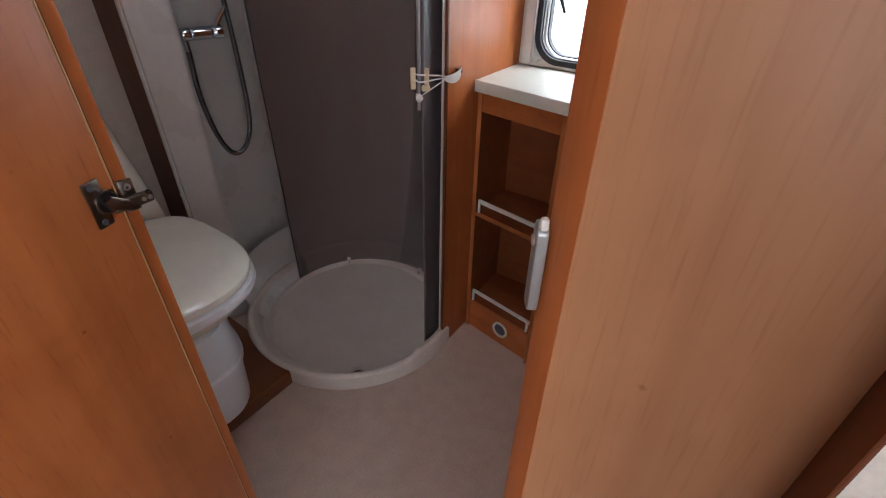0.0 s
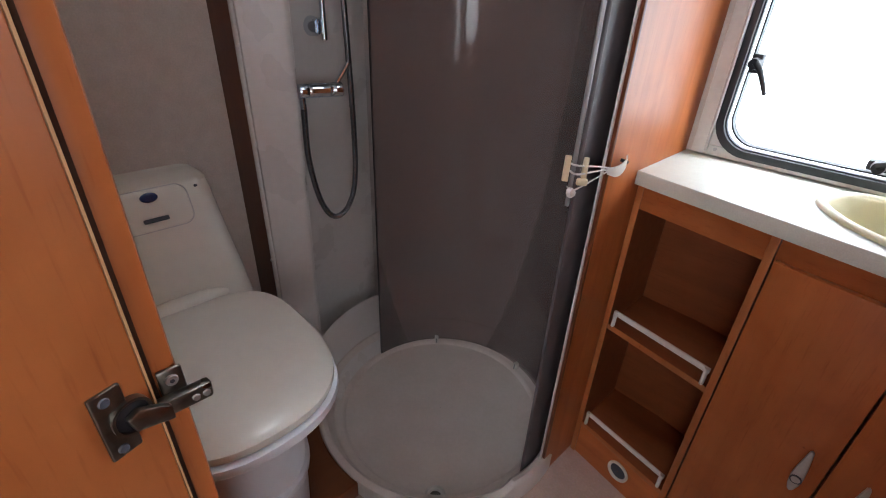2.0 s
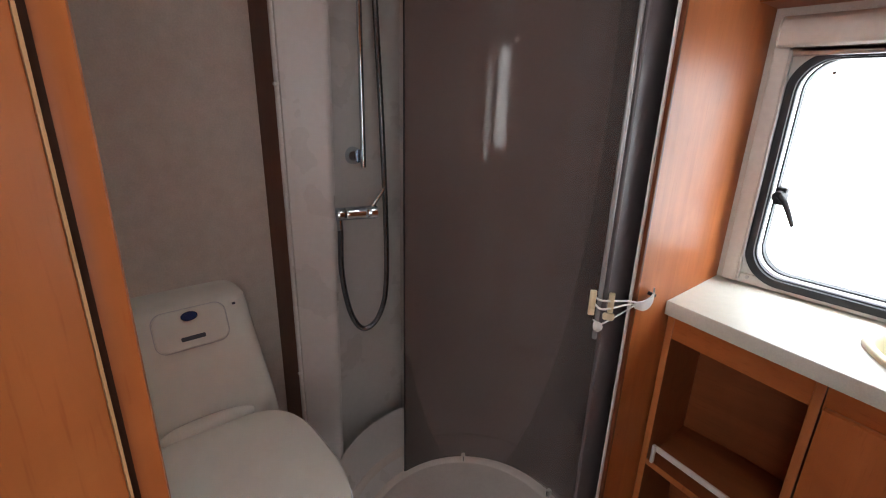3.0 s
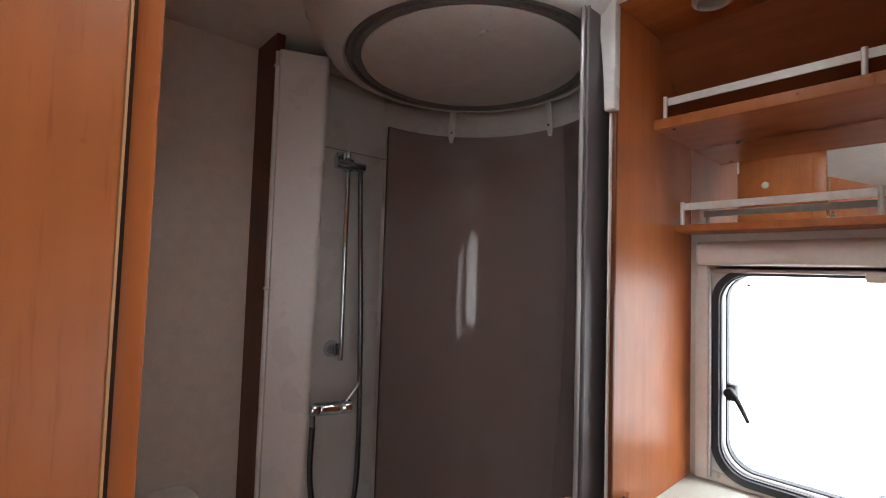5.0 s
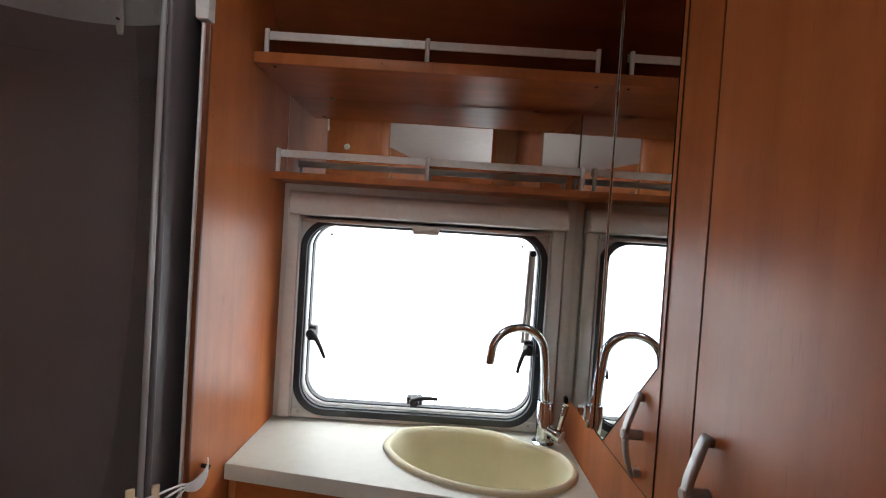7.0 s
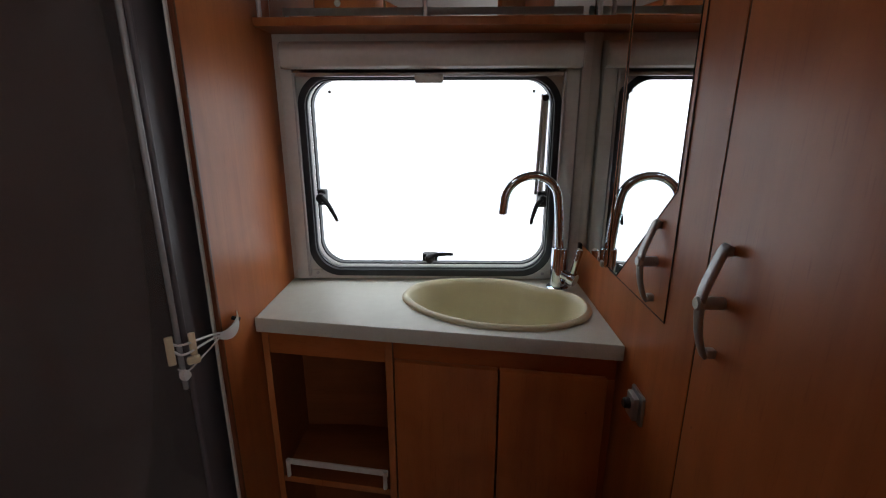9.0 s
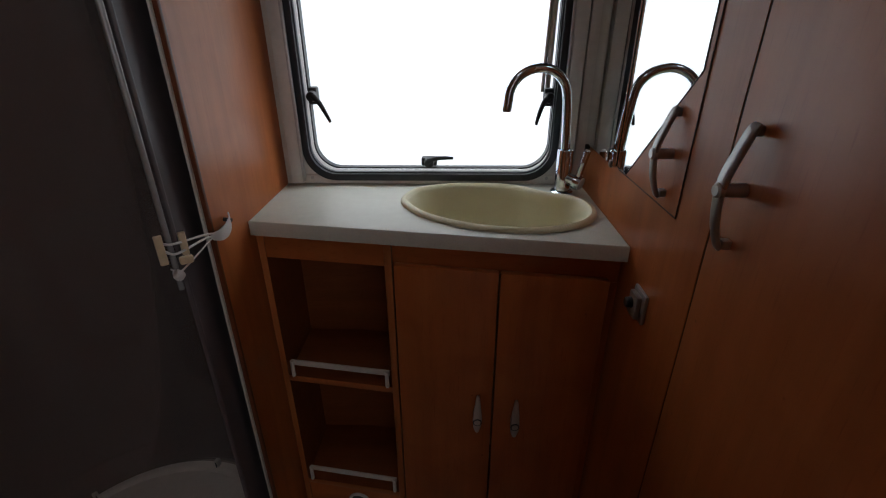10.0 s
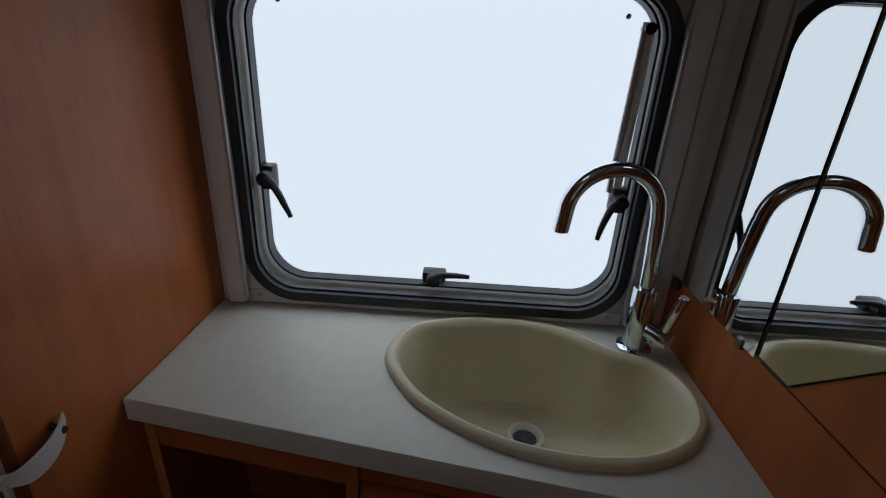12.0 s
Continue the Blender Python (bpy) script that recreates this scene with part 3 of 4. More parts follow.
part("handle_strip", tube([(sx + 0.006, sy + 0.009, 0.004), (sx + 0.006, sy + 0.009, 1.90)], 0.004, 10), leaf_light, lb, "grey edge profile")

# improvised door catch: putty-coloured blocks, elastic loops and a strap with a press stud
ck = thing("door_catch", (sx, sy, 0.92), "improvised white strap catch tied round the door strip", "catch")
qx, qz = sx + 0.008, 0.940
mrot = Matrix.Translation((qx, sy, qz)) @ Matrix.Rotation(radians(35), 4, "Z")
part("block", moved(box(-0.026, -0.012, -0.026, -0.014, -0.005, 0.024, 0.002), mrot), putty, ck, "cream plastic block")
part("block", moved(box(0.007, -0.014, -0.016, 0.018, -0.006, 0.024, 0.003), mrot), putty, ck, "cream plastic block")
part("peg", moved(box(0.000, -0.022, -0.028, 0.021, -0.012, -0.014, 0.004), mrot), putty, ck, "yellowed plastic peg")
for pts, r in (([(qx - 0.012, sy - 0.012, qz + 0.008), (qx + 0.010, sy - 0.017, qz + 0.010), (-0.002, sy + 0.040, qz), (0.008, sy + 0.056, qz - 0.004)], 0.0019),
               ([(qx - 0.010, sy - 0.014, qz - 0.004), (qx + 0.012, sy - 0.018, qz - 0.006), (-0.002, sy + 0.036, qz - 0.006), (0.008, sy + 0.054, qz - 0.007)], 0.0019),
               ([(0.006, sy + 0.054, qz - 0.008), (qx + 0.020, sy + 0.004, qz - 0.028), (qx + 0.006, sy - 0.015, qz - 0.040), (qx - 0.010, sy - 0.010, qz - 0.038)], 0.0015)):
    part("elastic", tube(smooth_path(pts), r, 8), white_gel, ck, "white elastic cord")
part("knot", loft([[Vector((qx + 0.003, sy - 0.016, qz - 0.045)) + Vector((0.009 * math.sin(b) * math.cos(a) * (1 + 0.3 * math.sin(3 * a)), 0.008 * math.sin(b) * math.sin(a), 0.009 * math.cos(b) * (1 + 0.25 * math.cos(2 * a)))) for a in (2 * math.pi * k / 12 for k in range(12))] for b in (0.15, 0.7, 1.3, 1.9, 2.5, 3.0)]), white_gel, ck, "tied cord end")
# leaf-shaped strap: narrow at both ends, bowed away from the panel
strap_pts = smooth_path([(0.006, sy + 0.050, qz - 0.008), (0.015, sy + 0.062, qz - 0.009), (0.017, sy + 0.082, qz - 0.007), (0.014, sy + 0.102, qz - 0.001), (0.006, sy + 0.117, qz + 0.006)], 6)
part("strap", loft([[p + Vector((e, 0, s * (0.003 + 0.0085 * math.sin(math.pi * min(1.0, 0.12 + 0.8 * i / (len(strap_pts) - 1)))))) for e, s in ((0.0012, 1), (0.0012, -1), (-0.0012, -1), (-0.0012, 1))] for i, p in enumerate(strap_pts)]), white_gel, ck, "curved white plastic strap")
part("stud", tube([(0.001, sy + 0.107, qz + 0.001), (0.0155, sy + 0.105, qz + 0.000)], 0.0038, 10), black_plastic, ck, "dark press stud")

# ---- shower fittings on the surround ----
bx, by = -0.838, 1.150
rl = thing("slide_rail", (bx, by, 1.08), "chrome shower slide rail on the wall", "shower rail")
part("bar", tube([(bx, by, 1.085), (bx, by, 1.735)], 0.008, 14), chrome, rl)
part("mount", tube([(bx - 0.03, by - 0.020, 1.118), (bx - 0.012, by - 0.018, 1.118), (bx - 0.004, by - 0.014, 1.118)], [0.026, 0.024, 0.019], 24), chrome, rl, "round chrome wall mount")
part("mount", tube([(bx - 0.03, by - 0.012, 1.712), (bx - 0.012, by - 0.010, 1.712), (bx - 0.004, by - 0.008, 1.712)], [0.026, 0.024, 0.019], 24), chrome, rl, "round chrome wall mount")
hold = part("hose_holder", tube([(bx + 0.004, by - 0.045, 1.690), (bx + 0.010, by + 0.050, 1.690)], 0.015, 16), chrome, rl, "chrome sliding hose holder")
part("clamp", box(bx - 0.012, by - 0.014, 1.672, bx + 0.014, by + 0.014, 1.712, 0.004), chrome, hold)
mx0, mx1 = Vector((-0.757, 1.010, 0.976)), Vector((-0.722, 1.128, 0.976))
ax = (mx1 - mx0).normalized()
mix_tap = thing("shower_mixer", (-0.80, 1.02, 0.95), "chrome shower mixer with a lever and hose", "shower mixer")
part("body", tube([mx0, mx0 + ax * 0.002, mx0 + ax * 0.028, mx0 + ax * 0.030, mx0 + ax * 0.033, mx0 + ax * 0.084], [0.017, 0.0185, 0.0185, 0.0175, 0.0185, 0.0185], 24), chrome, mix_tap)
part("knob", tube([mx0 + ax * 0.087, mx0 + ax * 0.089, mx0 + ax * 0.117, mx0 + ax * 0.119], [0.0175, 0.019, 0.019, 0.016], 24), chrome, mix_tap)
part("lever", tube([mx0 + ax * 0.102 + Vector((0, 0, 0.012)), mx0 + ax * 0.118 + Vector((0, 0, 0.034)), mx0 + ax * 0.140 + Vector((0, 0, 0.064))], [0.0065, 0.006, 0.0058], 10), chrome, mix_tap)
part("connector", tube([mx0 + ax * 0.012, (-0.80, 1.006, 0.976)], 0.006, 10), chrome, mix_tap)
part("stub", tube([mx0 + ax * 0.012 + Vector((0, 0, -0.015)), mx0 + ax * 0.013 + Vector((0, 0, -0.045))], 0.0085, 12), chrome, mix_tap)
hp = [mx0 + ax * 0.013 + Vector((0, 0, -0.045)), (-0.762, 1.025, 0.80), (-0.765, 1.045, 0.68), (-0.775, 1.080, 0.605), (-0.785, 1.120, 0.582), (-0.795, 1.165, 0.605), (-0.80, 1.195, 0.68), (-0.802, 1.203, 0.85), (-0.806, 1.196, 1.20), (bx + 0.012, by + 0.040, 1.60), (bx + 0.012, by + 0.038, 1.70)]
path = smooth_path(hp, 34)
part("hose", tube(path, [0.0078 + 0.0009 * (i % 2) for i in range(len(path))], 10), hose_steel, mix_tap, "ribbed chrome hose hanging in a loop")

# ---- toilet ----
pl = thing("plinth", (-0.59, 0.64, 0), "dark brown plinth board under the toilet", "plinth", kind="structure")
pb = [(LEFT, FRONT + 0.013), (-0.298, FRONT + 0.013)] + [(tc[0] + 0.3985 * math.cos(radians(a)), tc[1] + 0.3985 * math.sin(radians(a))) for a in range(-77, -121, -4)] + [(LEFT, 0.871)]
part("board", prism(pb, 0.0, 0.058, "z", 0.003), wood("brown_plinth_wood", (0.20, 0.072, 0.028), (1, 0.07, 1)), pl)
part("cap", tube([(-0.2985, 0.737, 0.030), (-0.2955, 0.737, 0.030)], [0.009, 0.0075], 16), wood_shaded, pl, "small brown screw cap")
YC = 0.605


def egg(x_back, x_front, half, z, n=48, sq=3.4):
    """Outline of a toilet lid: square-shouldered at the back, round in front."""
    out = []
    for i in range(n):
        a = 2 * math.pi * i / n
        c, s = math.cos(a), math.sin(a)
        k = sq if c < 0 else 2.5
        cx = x_back + (x_front - x_back) * 0.47
        rx = (x_front - cx) if c >= 0 else (cx - x_back)
        out.append((cx + rx * math.copysign(abs(c) ** (2 / k), c), YC + half * math.copysign(abs(s) ** (2 / k), s), z))
    return out


toi = thing("toilet", (-0.55, YC, 0.058), "white plastic cassette toilet with closed lid", "toilet")
lid = [egg(-0.600, -0.161, 0.185, 0.548), egg(-0.602, -0.158, 0.188, 0.556), egg(-0.602, -0.159, 0.187, 0.566), egg(-0.598, -0.169, 0.179, 0.575), egg(-0.585, -0.21, 0.145, 0.581), egg(-0.56, -0.28, 0.09, 0.584), egg(-0.47, -0.40, 0.02, 0.585)]
part("lid", loft(lid), porcelain, toi)
seat = [egg(-0.595, -0.172, 0.172, 0.546), egg(-0.60, -0.153, 0.191, 0.541), egg(-0.60, -0.151, 0.193, 0.528), egg(-0.598, -0.156, 0.189, 0.518), egg(-0.59, -0.175, 0.17, 0.512)]
part("seat", loft(seat), daylit_plastic, toi)
bowl = [egg(-0.66, -0.175, 0.168, 0.513), egg(-0.66, -0.182, 0.164, 0.485), egg(-0.67, -0.215, 0.150, 0.455), egg(-0.68, -0.262, 0.135, 0.425), egg(-0.69, -0.290, 0.128, 0.400), egg(-0.70, -0.305, 0.128, 0.36)]
part("bowl", loft(bowl), porcelain, toi)
base = [egg(-0.80, -0.289, 0.142, 0.372, sq=6), egg(-0.80, -0.279, 0.146, 0.30, sq=6), egg(-0.80, -0.274, 0.150, 0.245, sq=6), egg(-0.80, -0.266, 0.156, 0.238, sq=6), egg(-0.80, -0.264, 0.157, 0.225, sq=6), egg(-0.80, -0.274, 0.151, 0.218, sq=6), egg(-0.80, -0.279, 0.148, 0.15, sq=6), egg(-0.80, -0.284, 0.144, 0.060, sq=6)]
part("base", loft(base), daylit_plastic, toi)


def cis(z, xb, xf, half, r=0.05):
    return [(x, y, z) for x, y in rounded(xb, YC - half, xf, YC + half, r, 6)]


cist = [cis(0.43, LEFT, -0.625, 0.178), cis(0.50, LEFT, -0.630, 0.176), cis(0.575, LEFT, -0.652, 0.172), cis(0.64, LEFT, -0.680, 0.166), cis(0.74, LEFT, -0.722, 0.158), cis(0.776, LEFT, -0.738, 0.156), cis(0.800, LEFT, -0.754, 0.152, 0.04), cis(0.808, LEFT, -0.774, 0.141, 0.035)]
cs = part("cistern", loft(cist), porcelain, toi)
# service flap outline, button and print lie on the sloping front
slope = Matrix.Translation((-0.7310, YC + 0.014, 0.762)) @ Matrix.Rotation(radians(-23), 4, "Y")
flap = band(rounded(-0.080, -0.046, 0.080, 0.050, 0.026), rounded(-0.078, -0.044, 0.078, 0.048, 0.024), -0.004, 0.0016, "x")
part("flap_joint", moved(flap, slope), alu_grey, cs, "thin joint of the service flap")
part("flap", moved(prism(rounded(-0.0765, -0.0425, 0.0765, 0.0465, 0.023), -0.004, 0.0022, "x", 0.001), slope), porcelain, cs)
bt = [(0.018 * math.cos(2 * math.pi * i / 24), 0.030 + 0.011 * math.sin(2 * math.pi * i / 24)) for i in range(24)]
part("flush_button", moved(prism(bt, 0.0, 0.006, "x", 0.0015), slope), blue_plastic, cs, "oval dark blue flush button")
part("nameplate", moved(prism(rounded(-0.026, -0.026, 0.026, -0.016, 0.003), 0.0, 0.0035, "x"), slope), ink, cs, "small dark nameplate bar")
part("indicator", moved(prism(rounded(0.098, 0.032, 0.104, 0.038, 0.002), -0.004, 0.004, "x"), slope), ink, cs)
bar = tube(smooth_path([(-0.616, YC - 0.098, 0.569), (-0.608, YC, 0.574), (-0.616, YC + 0.098, 0.569)], 6), [0.008, 0.016, 0.020, 0.022, 0.0235, 0.024, 0.024, 0.024, 0.0235, 0.022, 0.020, 0.016, 0.008], 12)
part("hinge_cover", bar, porcelain, toi, "rounded lid hinge cover")
part("valve_handle", box(-0.36, YC + 0.12, 0.40, -0.33, YC + 0.155, 0.44, 0.006), daylit_plastic, toi)

# ---- basin counter ----
CT0, CT1 = 0.871, 0.900
# basin outline: a kidney, flattened behind beside the tap, wide to the right
def basin_outline(grow=0.0, z=0.9):
    pts = [(0.298, 1.485), (0.301, 1.537), (0.328, 1.583), (0.393, 1.610), (0.470, 1.617), (0.536, 1.610), (0.577, 1.592), (0.604, 1.568), (0.633, 1.547), (0.670, 1.532), (0.698, 1.503), (0.708, 1.457), (0.699, 1.410), (0.673, 1.372), (0.636, 1.347), (0.599, 1.334), (0.555, 1.329), (0.509, 1.332), (0.451, 1.345), (0.388, 1.376), (0.336, 1.420)]
    loop = smooth_path([(*p, 0.0) for p in pts[-2:] + pts + pts[:2]], 4)[8:8 + 4 * len(pts)]
    c = Vector((0.50, 1.475, 0))
    out = []
    for i, p in enumerate(loop):
        d = loop[(i + 1) % len(loop)] - loop[i - 1]
        nrm = Vector((d.y, -d.x, 0)).normalized()
        if nrm.dot(p - c) < 0:
            nrm = -nrm
        q = p + nrm * grow
        out.append((q.x, q.y, z))
    return out


def shrink(f, z, dx=0.0, dy=0.0):
    c = Vector((0.50 + dx, 1.475 + dy, 0))
    return [(c.x + (p[0] - 0.50) * f, c.y + (p[1] - 1.475) * f, z) for p in basin_outline(-0.006)]


counter_edge = [(0.002, front_y(0)), (RIGHT - 0.002, front_y(RIGHT)), (RIGHT - 0.002, BACK - 0.002), (0.002, BACK - 0.002)]
ct = thing("countertop", (0.36, 1.5, CT0), "grey-white laminate washroom countertop", "countertop")
part("slab", slab_with_hole(counter_edge, basin_outline(-0.010), Vector((0.50, 1.475)), CT0, CT1), laminate, ct)
fy0, fy1 = front_y(0), front_y(RIGHT)
part("front_edge", loft([[(0.002, fy0 - 0.003, CT0), (0.002, fy0 + 0.002, CT0), (0.002, fy0 + 0.002, CT1 + 0.001), (0.002, fy0 - 0.001, CT1 + 0.001), (0.002, fy0 - 0.003, CT1 - 0.002)],
                         [(RIGHT - 0.002, fy1 - 0.003, CT0), (RIGHT - 0.002, fy1 + 0.002, CT0), (RIGHT - 0.002, fy1 + 0.002, CT1 + 0.001), (RIGHT - 0.002, fy1 - 0.001, CT1 + 0.001), (RIGHT - 0.002, fy1 - 0.003, CT1 - 0.002)]]), laminate, ct)

bs = thing("wash_basin", (0.50, 1.475, 0.80), "cream plastic kidney-shaped wash basin set in the counter", "basin")
rim = [basin_outline(0.001, 0.901), basin_outline(0.0, 0.9055), basin_outline(-0.004, 0.909), basin_outline(-0.010, 0.910), basin_outline(-0.015, 0.907), basin_outline(-0.019, 0.899)]
rim += [shrink(0.905, 0.880), shrink(0.87, 0.840), shrink(0.81, 0.798, 0, 0.006), shrink(0.66, 0.768, 0.002, 0.018), shrink(0.44, 0.755, 0.004, 0.030), shrink(0.20, 0.749, 0.006, 0.042), shrink(0.09, 0.748, 0.008, 0.047)]
part("bowl", loft(rim, True, False), cream, bs)
sd = (0.511, 1.523, 0.748)
wd = part("waste", lathe([(0.030, 0.002), (0.030, 0.007), (0.028, 0.009), (0.022, 0.0085), (0.019, 0.004), (0.018, -0.002)], sd, 32), porcelain, bs, "pale metal basin waste ring")
part("strainer", lathe([(0.0185, 0.001), (0.010, 0.0005), (0.001, 0.0005)], sd, 24), ink, wd, "dark strainer")
for i in range(5):
    a = 2 * math.pi * i / 5
    part("hole", lathe([(0.0022, 0.0012), (0.0005, 0.0016)], (sd[0] + 0.009 * math.cos(a), sd[1] + 0.009 * math.sin(a), sd[2]), 8), black_plastic, wd)

# swan-neck tap
tx, ty = 0.661, 1.566
tap = thing("tap", (tx, ty, 0.90), "tall chrome swan-neck tap with a side lever", "tap")
part("foot", lathe([(0.0255, 0.0), (0.0255, 0.005), (0.023, 0.007), (0.001, 0.008)], (tx, ty, 0.901), 32), chrome, tap)
part("body", lathe([(0.0178, 0.006), (0.0178, 0.100), (0.0168, 0.1015), (0.010, 0.1025)], (tx, ty, 0.901), 32), chrome, tap)
dirn = Vector((-0.985, -0.13, 0)).normalized()
o = Vector((tx, ty, 0.0))
neck = [o + Vector((-0.001, 0, 1.000)), o + Vector((-0.005, -0.001, 1.060)), o + Vector((-0.010, -0.002, 1.112))]
R = 0.063
for a in range(0, 181, 10):
    neck.append(o + Vector((-0.011, -0.002, 0)) + dirn * (R - R * math.cos(radians(a))) + Vector((0, 0, 1.114 + R * 0.93 * math.sin(radians(a)))))
neck += [o + Vector((-0.011, -0.002, 0)) + dirn * (2 * R + 0.003) + Vector((0, 0, 1.088))]
part("spout", tube(neck, 0.0102, 16), chrome, tap)
part("outlet", tube([neck[-1] + Vector((0, 0, 0.001)), neck[-1] - Vector((0, 0, 0.0015))], [0.0085, 0.008], 16), black_plastic, tap)
kdir = Vector((0.74, -0.62, -0.25)).normalized()
k0 = o + Vector((0, 0, 0.942))
kb = part("knob", tube([k0 + kdir * 0.010, k0 + kdir * 0.030, k0 + kdir * 0.0305, k0 + kdir * 0.044, k0 + kdir * 0.046], [0.013, 0.013, 0.0165, 0.0165, 0.0155], 24), chrome, tap)
part("knob_cap", tube([k0 + kdir * 0.0462, k0 + kdir * 0.0485], [0.015, 0.013], 24), white_gel, kb, "pale cap on the knob")
l0 = k0 + kdir * 0.037
lv = part("lever", tube([l0 + Vector((0.001, 0, 0.012)), l0 + Vector((0.006, -0.004, 0.040)), l0 + Vector((0.012, -0.008, 0.072)), l0 + Vector((0.0122, -0.0081, 0.0735))], [0.0068, 0.0072, 0.0078, 0.0066], 16), chrome, tap)
part("lever_tip", tube([l0 + Vector((0.0122, -0.0081, 0.0735)), l0 + Vector((0.0125, -0.0083, 0.0748))], [0.0062, 0.005], 14), white_gel, lv, "pale lever tip")


# ---- cabinets under the counter ----
def skew(bm, inset):
    """Lay a piece built with its front on y = 0 along the counter's skewed front."""
    m = Matrix.Identity(4)
    m[1][0] = C_SLOPE
    m[1][3] = 1.384 + inset
    bm.transform(m)
    bmesh.ops.recalc_face_normals(bm, faces=bm.faces[:])
    return bm


DIV = 0.280
un = thing("shelf_unit", (0.14, 1.50, 0), "open pear wood shelf unit with two shelves and rails", "shelf unit")
# inner boards carry their shade in the darker wood colour
part("side", skew(box(0.004, 0, 0, 0.018, 0.225, CT0), 0.018), wood_shaded, un)
part("side", skew(box(DIV - 0.006, 0, 0, DIV + 0.008, 0.265, CT0), 0.010), wood_shaded, un)
part("side_edge", skew(box(DIV - 0.0065, -0.002, 0, DIV + 0.0085, 0.0, CT0, 0.0008), 0.010), edge_wood, un)
part("side_edge", skew(box(0.0035, -0.002, 0, 0.0185, 0.0, CT0, 0.0008), 0.018), edge_wood, un)
part("back", box(0.018, BACK - 0.045, 0, DIV - 0.006, BACK - 0.033, CT0), wood_shaded, un)
part("top_rail", skew(box(0.018, 0, 0.812, DIV - 0.006, 0.014, CT0 - 0.001), 0.020), wood_h, un)
part("kick_board", skew(box(0.018, 0, 0.0, DIV - 0.006, 0.014, 0.118), 0.022), wood_h, un)
vent_o = Vector((0.158, front_y(0.158, 0.021), 0.066))
vm = Matrix.Translation(vent_o) @ Matrix.Rotation(math.atan(C_SLOPE), 4, "Z") @ Matrix.Rotation(radians(90), 4, "X")
vt = part("vent", moved(lathe([(0.031, -0.002), (0.031, 0.004), (0.029, 0.006), (0.026, 0.005), (0.023, 0.000), (0.022, -0.001)], (0, 0, 0), 32), vm), satin, un, "round pale metal vent ring")
part("vent_bore", moved(lathe([(0.023, 0.0005), (0.012, 0.0012), (0.001, 0.0015)], (0, 0, 0), 24), vm), ink, vt)


def gallery(name_parent, pts, z0, z1, strip_h, posts, mat=satin, depth=0.004):
    """A flat rail on round posts along a straight line."""
    a, b = Vector(pts[0]), Vector(pts[1])
    d = (b - a).normalized()
    nrm = Vector((-d.y, d.x))
    loop = [a - nrm * depth, b - nrm * depth, b + nrm * 0.0, a + nrm * 0.0]
    rail = part("rail", loft([[(p.x, p.y, z1 - strip_h) for p in loop], [(p.x, p.y, z1) for p in loop]]), mat, name_parent, "flat aluminium gallery rail")
    for f in posts:
        p = a.lerp(b, f) - nrm * (depth + 0.0045)
        part("post", tube([(p.x, p.y, z0), (p.x, p.y, z1 + 0.002)], 0.0048, 12), mat, rail)


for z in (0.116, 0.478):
    part("shelf", skew(box(0.018, 0, z, DIV - 0.006, 0.21, z + 0.014), 0.020), wood_shaded, un)
    part("shelf_edge", skew(box(0.018, -0.0015, z - 0.001, DIV - 0.006, 0.0, z + 0.015, 0.0006), 0.020), edge_wood, un)
    gallery(un, [(0.026, front_y(0.026, 0.030)), (DIV - 0.014, front_y(DIV - 0.014, 0.030))], z + 0.013, z + 0.056, 0.014, (0.02, 0.98), satin)

cb = thing("basin_cupboard", (0.5, 1.45, 0), "two-door pear wood cupboard under the basin", "cupboard")
part("kick_board", skew(box(DIV + 0.012, 0, 0.0, RIGHT - 0.022, 0.014, 0.0965, 0.001), 0.005), wood_v, cb)
part("fascia", skew(box(DIV + 0.009, 0, 0.815, RIGHT - 0.003, 0.014, CT0 - 0.001), 0.022), wood_h, cb)
part("side", skew(box(RIGHT - 0.020, 0.0, 0.0, RIGHT - 0.003, 0.30, 0.815), 0.020), wood_v, cb)
part("bottom", skew(box(DIV + 0.009, 0.03, 0.02, RIGHT - 0.02, 0.24, 0.034), 0.010), wood_h, cb)


def lathe_at(profile, centre):
    """A small turned ring facing the room."""
    return moved(lathe(profile, (0, 0, 0), 20), Matrix.Translation(centre) @ Matrix.Rotation(radians(90), 4, "X"))


def leaf_handle(parent, x, z, y):
    """A cast handle: long pointed shield above a round boss."""
    pts = [(0, 0.062), (0.0035, 0.058), (0.0085, 0.016), (0.0100, -0.010), (0.0085, -0.028), (0.0045, -0.042), (0, -0.046)]
    out = [(x + px, z + pz) for px, pz in pts] + [(x - px, z + pz) for px, pz in pts[-2:0:-1]]
    h = part("handle", prism(out, y - 0.022, y - 0.014, "y", 0.002), alu_grey, parent, "pointed satin aluminium handle")
    part("boss", tube([(x, y - 0.0245, z - 0.012), (x, y, z - 0.012)], [0.0072, 0.0075], 16), alu_grey, h)
    part("boss_ring", lathe_at([(0.0074, 0.0), (0.0098, 0.0), (0.0098, 0.0012), (0.0074, 0.0012)], (x, y - 0.0226, z - 0.012)), ink, h, "dark ring round the boss")


for x0, x1, hx in ((DIV + 0.012, 0.499, 0.467), (0.503, RIGHT - 0.022, 0.549)):
    d = part("door", skew(box(x0, 0, 0.098, x1, 0.016, 0.824, 0.0015), 0.004), wood_v, cb, "plain pear wood cupboard door")
    leaf_handle(d, hx, 0.468, front_y(hx, 0.004))

